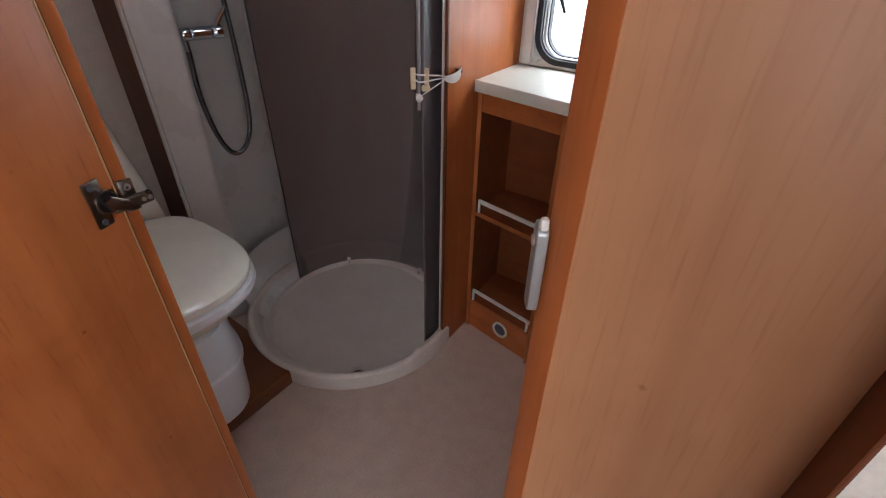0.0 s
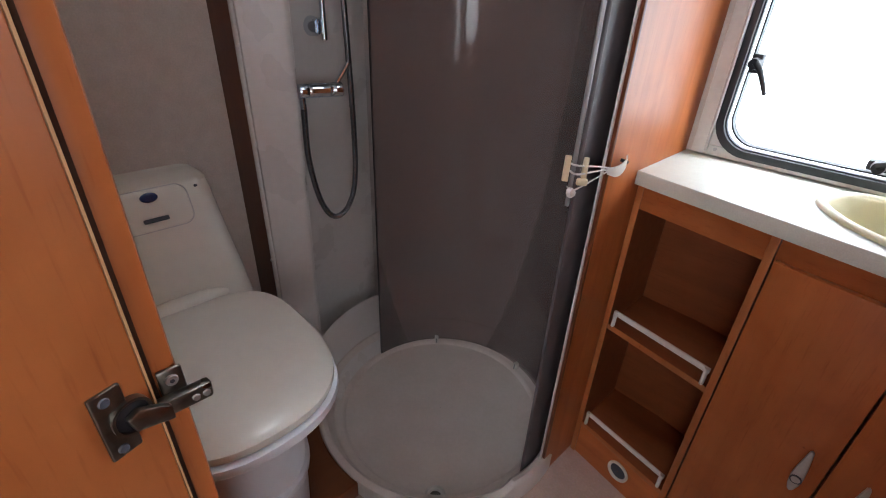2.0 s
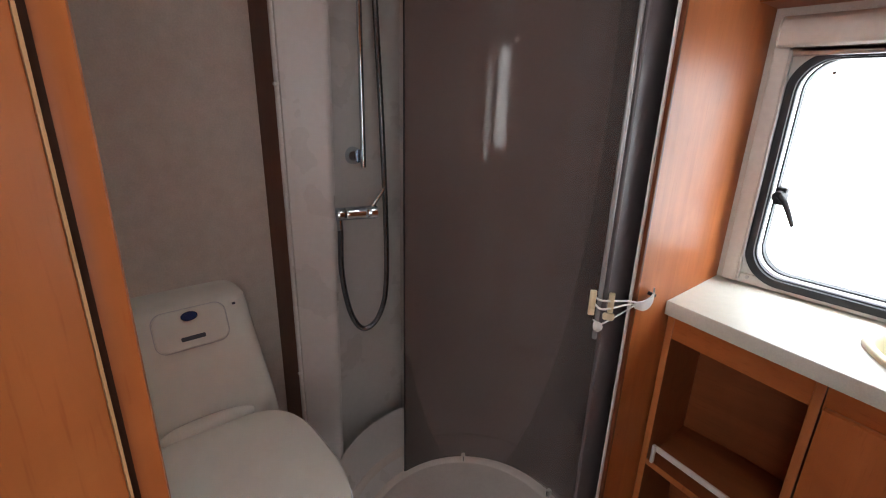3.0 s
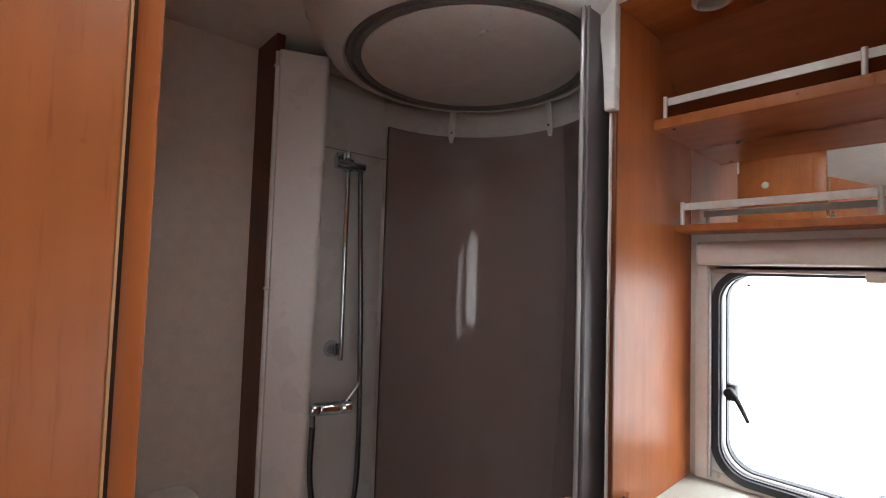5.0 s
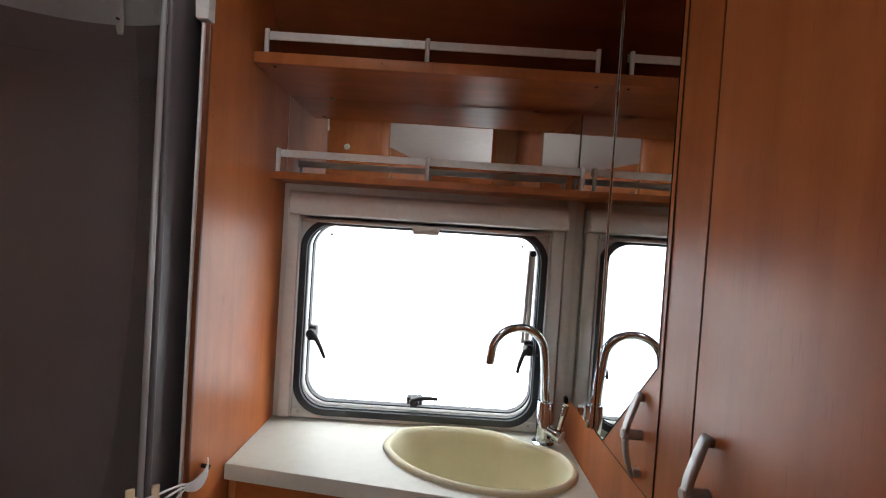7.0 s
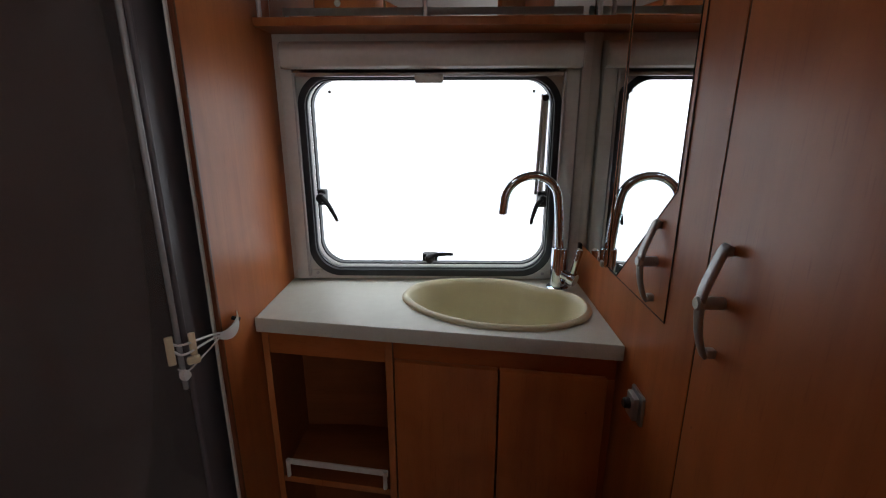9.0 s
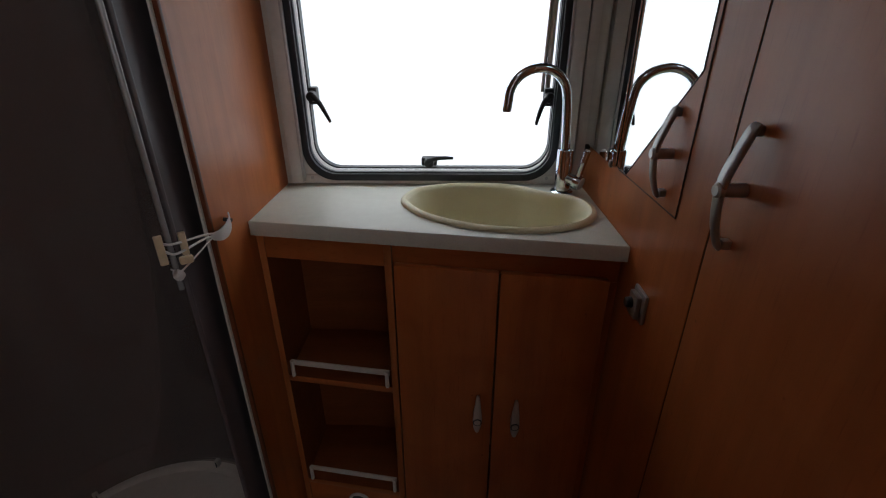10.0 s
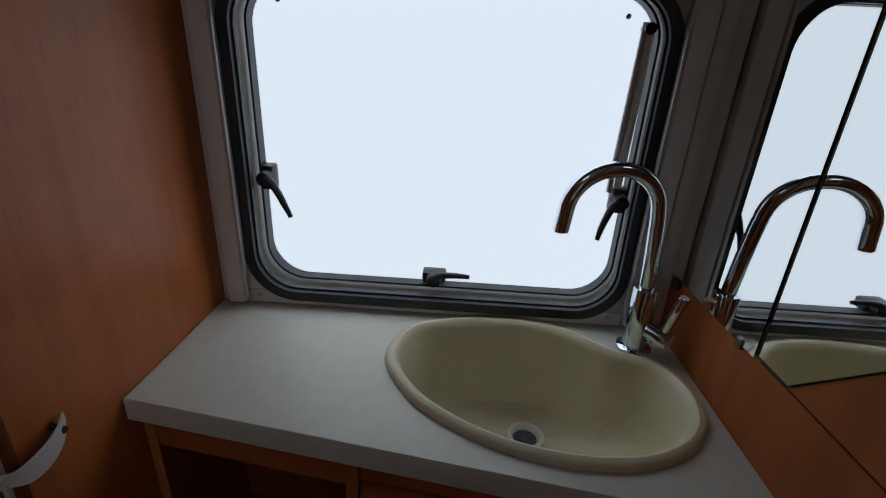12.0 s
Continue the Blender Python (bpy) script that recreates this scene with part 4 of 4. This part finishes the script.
# ---- upper shelves over the window ----
SH_Y = 1.417
up = thing("upper_shelf", (0.36, 1.52, 1.69), "deep pear wood shelf with an aluminium rail", "shelf", "shelves over the window")
part("board", box(0.001, SH_Y, 1.692, RIGHT - 0.001, BACK, 1.712), wood_h, up)
part("edge", box(0.001, SH_Y - 0.002, 1.691, RIGHT - 0.001, SH_Y, 1.713, 0.0008), edge_wood, up)
for px in (0.035, RIGHT - 0.035):
    part("dowel_cap", lathe([(0.004, 1.692), (0.003, 1.6905), (0.0005, 1.690)], (px, SH_Y + 0.020, 0), 12), gap_shade_cap, up)
gallery(up, [(0.012, SH_Y + 0.022), (RIGHT - 0.030, SH_Y + 0.022)], 1.712, 1.762, 0.016, (0.01, 0.485, 0.99))
lo = thing("upper_shelf", (0.36, 1.59, 1.48), "shallow pear wood shelf with an aluminium rail", "shelf", "shelves over the window")
part("board", box(0.001, 1.535, 1.478, RIGHT - 0.001, BACK, 1.493), wood_h, lo)
part("edge", box(0.001, 1.533, 1.4775, RIGHT - 0.001, 1.535, 1.4935, 0.0008), edge_wood, lo)
gallery(lo, [(0.006, 1.552), (RIGHT - 0.012, 1.552)], 1.493, 1.545, 0.016, (0.01, 0.49, 0.99))
mb1 = thing("mirror_strip", (0.36, BACK - 0.004, 1.50), "long mirror strip between the shelves", "mirror")
part("glass", box(0.004, BACK - 0.007, 1.495, RIGHT - 0.004, BACK - 0.001, 1.690), mirror_glass, mb1)
part("backing", box(0.003, BACK - 0.0012, 1.494, RIGHT - 0.003, BACK - 0.0004, 1.691), gap_shade_cap, mb1)
for px in (0.10, 0.60):
    part("clip", box(px, BACK - 0.0095, 1.6865, px + 0.012, BACK - 0.001, 1.6915, 0.0015), nickel, mb1)
# sloping head panel and soffit
hd = thing("head_panel", (0.36, 1.43, 1.72), "dark pear wood sloping panel above the top shelf", "panel", kind="structure")
part("slope", loft([[(0.0, 1.440, 1.905), (0.0, 1.455, 1.915), (0.0, BACK + 0.002, 1.745), (0.0, BACK - 0.006, 1.712)], [(RIGHT, 1.440, 1.905), (RIGHT, 1.455, 1.915), (RIGHT, BACK + 0.002, 1.745), (RIGHT, BACK - 0.006, 1.712)]]), wood_shaded, hd)
sf = thing("soffit", (0.36, 1.35, 1.905), "pear wood soffit over the basin", "soffit", kind="structure")
part("board", box(0.0, 1.252, 1.905, RIGHT, 1.455, 1.92), wood_h, sf)
part("front", box(-0.001, 1.240, 1.906, RIGHT, 1.252, TOP), white_gel, sf, "white moulded front")
sp = thing("downlight", (0.140, 1.350, 1.90), "small round chrome downlight, switched off", "lamp")
part("ring", lathe([(0.036, 1.905), (0.038, 1.900), (0.036, 1.895), (0.029, 1.892), (0.024, 1.896)], (0.140, 1.350, 0), 32), handle_grey, sp)
part("lens", lathe([(0.024, 1.896), (0.014, 1.899), (0.001, 1.900)], (0.140, 1.350, 0), 24), handle_grey, sp)

# ---- window ----
w1 = thing("window_1", (0.355, BACK, WZ0), "caravan window with black rubber seal and latches", "window", kind="structure")
FY = 1.612
part("side_frame", box(0.018, FY, 0.905, 0.046, BACK, 1.405, 0.004), frame_plastic, w1)
part("side_frame", box(0.661, FY, 0.905, 0.692, BACK, 1.405, 0.004), frame_plastic, w1)
part("bottom_frame", prism([(0.046, 0.902), (0.661, 0.902), (0.661, 0.925), (0.046, 0.925)], FY + 0.012, BACK + 0.002, "y", 0.003), frame_plastic, w1)
part("guide_rail", box(0.046, FY - 0.003, 0.912, 0.052, BACK - 0.015, 1.395, 0.0015), alu_grey, w1)
part("guide_rail", box(0.655, FY - 0.003, 0.912, 0.661, BACK - 0.015, 1.395, 0.0015), alu_grey, w1)
part("lintel", box(0.046, FY + 0.001, 1.386, 0.661, BACK - 0.014, 1.403, 0.003), alu_grey, w1)
for x in (0.066, 0.636):
    part("screw", tube([(x, FY + 0.010, 0.9175), (x, FY + 0.014, 0.9175)], [0.004, 0.0045], 10), alu_grey, w1)
g_out = rounded(0.050, 0.911, 0.657, 1.397, 0.078, 10)
g_in = rounded(0.066, 0.927, 0.641, 1.383, 0.064, 10)
s_out = rounded(0.0655, 0.9265, 0.6465, 1.3865, 0.064, 10)
s_in = rounded(0.0690, 0.9300, 0.6430, 1.3830, 0.061, 10)
part("corner_plate", band(rounded(0.045, 0.903, 0.662, 1.404, 0.004, 10), rounded(0.055, 0.916, 0.652, 1.392, 0.074, 10), BACK - 0.006, BACK + 0.004), frame_plastic, w1)
seal = part("rubber_seal", band(g_out, g_in, BACK - 0.014, BACK + 0.012), rubber, w1, "black rubber seal")
part("seal_lip", band(rounded(0.0655, 0.9265, 0.6415, 1.3835, 0.064, 10), rounded(0.069, 0.930, 0.638, 1.380, 0.061, 10), BACK - 0.004, BACK + 0.004), rubber, seal)
part("sash_frame", band(rounded(0.045, 0.906, 0.665, 1.402, 0.078, 10), rounded(0.0580, 0.9190, 0.6520, 1.3900, 0.068, 10), BACK + 0.040, BACK + 0.0615), frame_plastic, w1, "grey outer sash frame")
part("sash_line", band(s_out, s_in, BACK + 0.037, BACK + 0.058), rubber, w1, "thin dark line round the pane")
for px in (0.108, 0.604):
    part("corner_plug", tube([(px, BACK + 0.058, 1.358), (px, BACK + 0.0615, 1.358)], 0.0036, 12), alu_grey, w1)
pane = part("pane", prism(rounded(0.050, 0.911, 0.660, 1.397, 0.07, 10), BACK + 0.062, BACK + 0.066, "y"), glass, w1, "clear acrylic pane")
pane.visible_shadow = False
stay = part("stay", tube([(0.622, BACK + 0.035, 1.350), (0.618, BACK + 0.045, 1.11)], 0.0045, 10), alu_grey, w1, "telescopic window stay")
part("stay_sleeve", tube([(0.630, BACK + 0.035, 1.340), (0.629, BACK + 0.042, 1.12)], 0.006, 10), frame_plastic, stay)
part("stay_joint", tube([(0.627, BACK + 0.025, 1.342), (0.627, BACK + 0.045, 1.342)], 0.008, 10), black_plastic, stay)


def latch(base, plate, lever):
    """A black sash latch: base plate, round hub, bent lever."""
    bx0, bz0 = base
    lt = part("latch", box(bx0 - plate[0], BACK + 0.036, bz0 - plate[1], bx0 + plate[0], BACK + 0.062, bz0 + plate[1], 0.004), black_plastic, w1, "black plastic latch")
    part("hub", tube([(bx0, BACK + 0.022, bz0), (bx0, BACK + 0.042, bz0)], [0.011, 0.014], 16), black_plastic, lt)
    pts = smooth_path([(bx0 + x, BACK + 0.026 + y, bz0 + z) for x, y, z in lever], 5)
    part("lever", tube(pts, [0.0075 - 0.004 * i / len(pts) for i in range(len(pts))], 10), black_plastic, lt)


latch((0.076, 1.102), (0.011, 0.020), [(0.002, 0, 0.004), (0.016, 0, -0.012), (0.032, -0.004, -0.040), (0.041, -0.006, -0.058)])
latch((0.634, 1.098), (0.011, 0.020), [(-0.002, 0, 0.004), (-0.013, 0, -0.010), (-0.024, -0.004, -0.040), (-0.028, -0.006, -0.060)])
latch((0.350, 0.944), (0.020, 0.010), [(-0.004, 0, 0.002), (0.012, 0, 0.010), (0.036, -0.004, 0.014), (0.060, -0.006, 0.014)])

bl = thing("roller_blind", (0.355, 1.60, 1.41), "off-white roller blind cassette above the window, rolled up", "blind")
prof_b = [(1.590, 1.405), (1.586, 1.415), (1.584, 1.435), (1.590, 1.450), (1.602, 1.458), (BACK - 0.001, 1.460), (BACK - 0.001, 1.402), (1.600, 1.402)]
part("cassette", prism(prof_b, 0.030, 0.690, "x", 0.002), frame_plastic, bl)
part("end_cap", prism(prof_b, 0.026, 0.030, "x", 0.001), frame_plastic, bl)
part("end_cap", prism(prof_b, 0.690, 0.694, "x", 0.001), frame_plastic, bl)
part("pull_bar", box(0.064, 1.613, 1.392, 0.648, 1.622, 1.402, 0.002), alu_grey, bl)
part("pull_tab", prism([(0.322, 1.392), (0.388, 1.392), (0.386, 1.372), (0.324, 1.372)], 1.605, 1.616, "y", 0.002), frame_plastic, bl, "grey pull tab")

# white corner profile between window wall and cabinets
solid("trim_corner", box(0.696, 1.622, 0.902, RIGHT - 0.0005, BACK, 1.478, 0.004), frame_plastic, "grey-white corner strip beside the window", "trim", "structure")

# ---- mirrors and doors of the cabinet wall ----
XW = RIGHT - 0.001
mf = thing("wall_mirror", (XW, 1.51, 1.0), "fixed mirror on the cabinet wall", "mirror")
part("glass", box(XW - 0.0045, 1.402, 1.006, XW, BACK - 0.014, 1.904), mirror_glass, mf)
part("corner_block", box(XW - 0.009, 1.591, 0.989, XW + 0.0005, 1.607, 1.0055, 0.003), black_plastic, mf, "small dark corner block")
part("clip", box(XW - 0.007, 1.424, 1.000, XW + 0.001, 1.436, 1.014, 0.002), nickel, mf, "small mirror clip")
md = thing("mirror_cabinet", (XW, 1.27, 1.0), "wall cabinet with an angled mirror and arched handle", "cabinet")
mdd = part("door", prism([(1.147, 1.008), (1.4015, 1.008), (1.4015, 1.90), (1.147, 1.90)], XW - 0.001, XW + 0.0006, "x"), wood_v, md)
# dark strips in place of the shaded gap round the cabinet door
part("joint", box(XW - 0.0008, 1.1452, 1.0052, XW + 0.0006, 1.147, 1.90), gap_shade_cap, md)
part("joint", box(XW - 0.0008, 1.1452, 1.0052, XW + 0.0006, 1.394, 1.0075), gap_shade_cap, md)
part("glass", prism([(1.349, 1.010), (1.399, 1.010), (1.399, 1.900), (1.157, 1.900), (1.157, 1.200)], XW - 0.0018, XW - 0.001, "x"), mirror_glass, md, "mirror glass cut at an angle")
part("edge", band([(1.3482, 1.0092), (1.4005, 1.0092), (1.4005, 1.901), (1.1562, 1.901), (1.1562, 1.1997)], [(1.3496, 1.0106), (1.3985, 1.0106), (1.3985, 1.8995), (1.1576, 1.8995), (1.1576, 1.2003)], XW - 0.0022, XW - 0.001, "x"), mirror_edge, md, "dark green mirror edge")


def arch_handle(parent, y, z, half, lean):
    """A bowed cast blade, broad above and slim below, on two feet, with a push button on a thick stem."""
    pts = [(-0.004, half), (-0.0088, half * 0.93), (-0.0165, half * 0.60), (-0.0240, half * 0.22), (-0.0255, -half * 0.12), (-0.0220, -half * 0.55), (-0.0145, -half * 0.90), (-0.0095, -half)]
    path = smooth_path([(XW + px, y + lean * pz, z + pz) for px, pz in pts], 5)
    rings = []
    for i, p in enumerate(path):
        f = i / (len(path) - 1)
        d = (path[min(i + 1, len(path) - 1)] - path[max(i - 1, 0)]).normalized()
        side = Vector((0, 1, 0))
        out = d.cross(side).normalized()
        w, h = 0.0072 + 0.0026 * math.sin(math.pi * min(1.0, f * 1.15)) - 0.0028 * f, 0.0036
        rings.append([p + side * w * math.copysign(abs(math.cos(a)) ** 0.6, math.cos(a)) + out * h * math.copysign(abs(math.sin(a)) ** 0.6, math.sin(a)) for a in (2 * math.pi * (k + 0.5) / 16 for k in range(16))])
    hn = part("handle", loft(rings), handle_grey, parent, "bowed satin grey handle")
    for e in (half - 0.006, -half + 0.005):
        part("foot", box(XW - 0.010, y + lean * e - 0.0058, z + e - 0.0052, XW + 0.0006, y + lean * e + 0.0058, z + e + 0.0062, 0.002), handle_grey, hn)
    part("stem", tube([(XW + 0.0006, y, z), (XW - 0.024, y, z)], 0.0078, 20), handle_grey, hn)
    part("push_button", tube([(XW - 0.024, y, z), (XW - 0.0292, y, z), (XW - 0.0315, y, z)], [0.0088, 0.0088, 0.0064], 20), alu_grey, hn, "pale round push button")


arch_handle(mdd, 1.194, 1.086, 0.063, 0.03)
wd1 = thing("wardrobe", (XW, 0.80, 0.0), "tall built-in pear wood wardrobe with an arched handle", "wardrobe")
wdd = part("door", box(RIGHT + 0.0002, 0.49, 0.03, RIGHT + 0.024, 1.0588, TOP - 0.006, 0.0012), wood_v, wd1)
arch_handle(wdd, 1.017, 1.091, 0.069, 0.0)
# the wardrobe gap's shade, coloured in as a thin strip
part("door_joint", box(RIGHT + 0.001, 1.0592, 0.03, RIGHT + 0.02, 1.0618, TOP - 0.006), gap_shade_cap, wd1, "dark strip as shade in the joint beside the door")
sk = thing("wall_switch", (XW, 1.19, 0.85), "small grey switch box on the cabinet wall", "switch")
part("plate", box(XW - 0.006, 1.168, 0.808, XW + 0.0006, 1.216, 0.862, 0.003), handle_grey, sk)
sb = part("housing", prism([(1.176, 0.814), (1.208, 0.814), (1.208, 0.856), (1.176, 0.856)], XW - 0.016, XW - 0.006, "x", 0.003), handle_grey, sk)
part("knob", tube([(XW - 0.015, 1.194, 0.838), (XW - 0.024, 1.194, 0.838), (XW - 0.026, 1.194, 0.838)], [0.0095, 0.009, 0.007], 20), black_plastic, sb, "dark round knob")

# ---- the open washroom door and its hinge ----
HX, HY = 0.105, FRONT - 0.0040
ddir = Vector((0.31, -0.951, 0)).normalized()
dm = Matrix.Translation((HX, HY, 0)) @ Matrix.Rotation(math.atan2(ddir.y, ddir.x), 4, "Z")
dr1 = thing("door_1", (HX, HY, 0), "open pear wood washroom door hung on concealed hinges", "door", kind="structure")
part("leaf", moved(box(0.0, -0.018, 0.03, 0.50, 0.0, 1.80, 0.0015), dm), wood_v, dr1)
part("edge_band", moved(box(-0.0015, -0.0185, 0.03, 0.0, 0.0005, 1.80), dm), raw_edge, dr1)
for hz in (0.962, 0.22, 1.62):
    pz = hz + 0.015
    hg = part("hinge_plate", moved(box(0.015, 0.0, pz - 0.027, 0.034, 0.003, pz + 0.027, 0.0012), dm), nickel, dr1, "worn nickel concealed hinge")
    part("hinge_cup", moved(band(rounded(0.003, pz - 0.0145, 0.028, pz + 0.0125, 0.012), rounded(0.005, pz - 0.0125, 0.026, pz + 0.0105, 0.010), 0.0, 0.0055), dm), nickel, hg)
    part("cup_recess", moved(prism(rounded(0.0045, pz - 0.0128, 0.0265, pz + 0.0108, 0.010), 0.0, 0.0038, "y"), dm), black_plastic, hg, "dark hinge cup")
    part("hinge_link", moved(prism([(-0.006, pz - 0.021), (0.018, pz - 0.010), (0.021, pz + 0.002), (0.012, pz + 0.005), (-0.006, pz - 0.008)], 0.0042, 0.010, "y", 0.0015), dm), nickel, hg)
    for s in (-0.0205, 0.0200):
        part("screw", moved(tube([(0.0262, 0.003, pz + s), (0.0262, 0.0042, pz + s)], [0.0036, 0.003], 10), dm), ink, hg)
    am = part("hinge_arm", box(0.0985, FRONT - 0.014, hz - 0.007, 0.108, FRONT + 0.032, hz + 0.007, 0.003), nickel, dr1, "worn nickel hinge arm")
    part("mounting_plate", box(0.096, FRONT + 0.002, hz - 0.014, 0.0995, FRONT + 0.018, hz + 0.026, 0.002), nickel, am)
    part("screw", tube([(0.098, FRONT + 0.010, hz + 0.017), (0.1015, FRONT + 0.010, hz + 0.017)], [0.0048, 0.004], 12), steel, am)
    part("screw_slot", tube([(0.1015, FRONT + 0.010, hz + 0.017), (0.1019, FRONT + 0.010, hz + 0.017)], 0.0016, 8), ink, am)
    for s in (0.020, 0.027):
        part("screw", tube([(0.107, FRONT + s, hz), (0.1095, FRONT + s, hz)], [0.003, 0.0024], 10), steel, am)

sk2 = thing("strike_plate", (0.603, FRONT + 0.008, 1.06), "rounded silver strike plate on the door jamb", "strike plate")
spm = Matrix.Translation((0.6020, FRONT + 0.0085, 1.088)) @ Matrix.Rotation(radians(-58), 4, "Z")
part("plate", moved(prism(rounded(-0.0065, -0.026, 0.0065, 0.026, 0.005), -0.003, 0.003, "y", 0.0018), spm), handle_grey, sk2)
part("tongue", moved(box(0.002, -0.002, 0.024, 0.0060, 0.002, 0.0305, 0.0012), spm), frame_plastic, sk2)
part("screw", moved(tube([(0, -0.003, 0.016), (0, -0.0042, 0.016)], [0.0032, 0.0026], 10), spm), steel, sk2)

# ---- seen only in the mirrors: cupboards and lockers of the living area ----
lk = thing("wardrobe", (-0.62, -0.9, 0), "tall pear wood wardrobe in the living area", "wardrobe")
part("body", box(FAR_L + 0.002, REAR + 0.002, 0, -0.40, -0.55, TOP - 0.004), wood_v, lk)
dk = part("door", box(-0.93, -0.55, 0.1, -0.42, -0.532, TOP - 0.05, 0.002), wood_v, lk)
part("knob", tube([(-0.47, -0.532, 1.45), (-0.47, -0.515, 1.45)], [0.014, 0.016], 16), frame_plastic, dk)
ov = thing("overhead_locker", (1.90, -0.4, 1.6), "pear wood overhead locker along the wall", "locker")
part("body", box(1.75, REAR + 0.35, 1.62, FAR_R - 0.002, 0.2, TOP - 0.004, 0.004), wood_d, ov)

kn = thing("cabinet_knob", (-0.107, FRONT + 0.012, 1.784), "small white knob on the pear wood partition", "knob")
part("knob", moved(lathe([(0.006, 0.0), (0.006, 0.010), (0.013, 0.014), (0.015, 0.020), (0.012, 0.026), (0.001, 0.028)], (0, 0, 0), 20), Matrix.Translation((-0.107, FRONT + 0.012, 1.784)) @ Matrix.Rotation(radians(-90), 4, "X")), frame_plastic, kn)
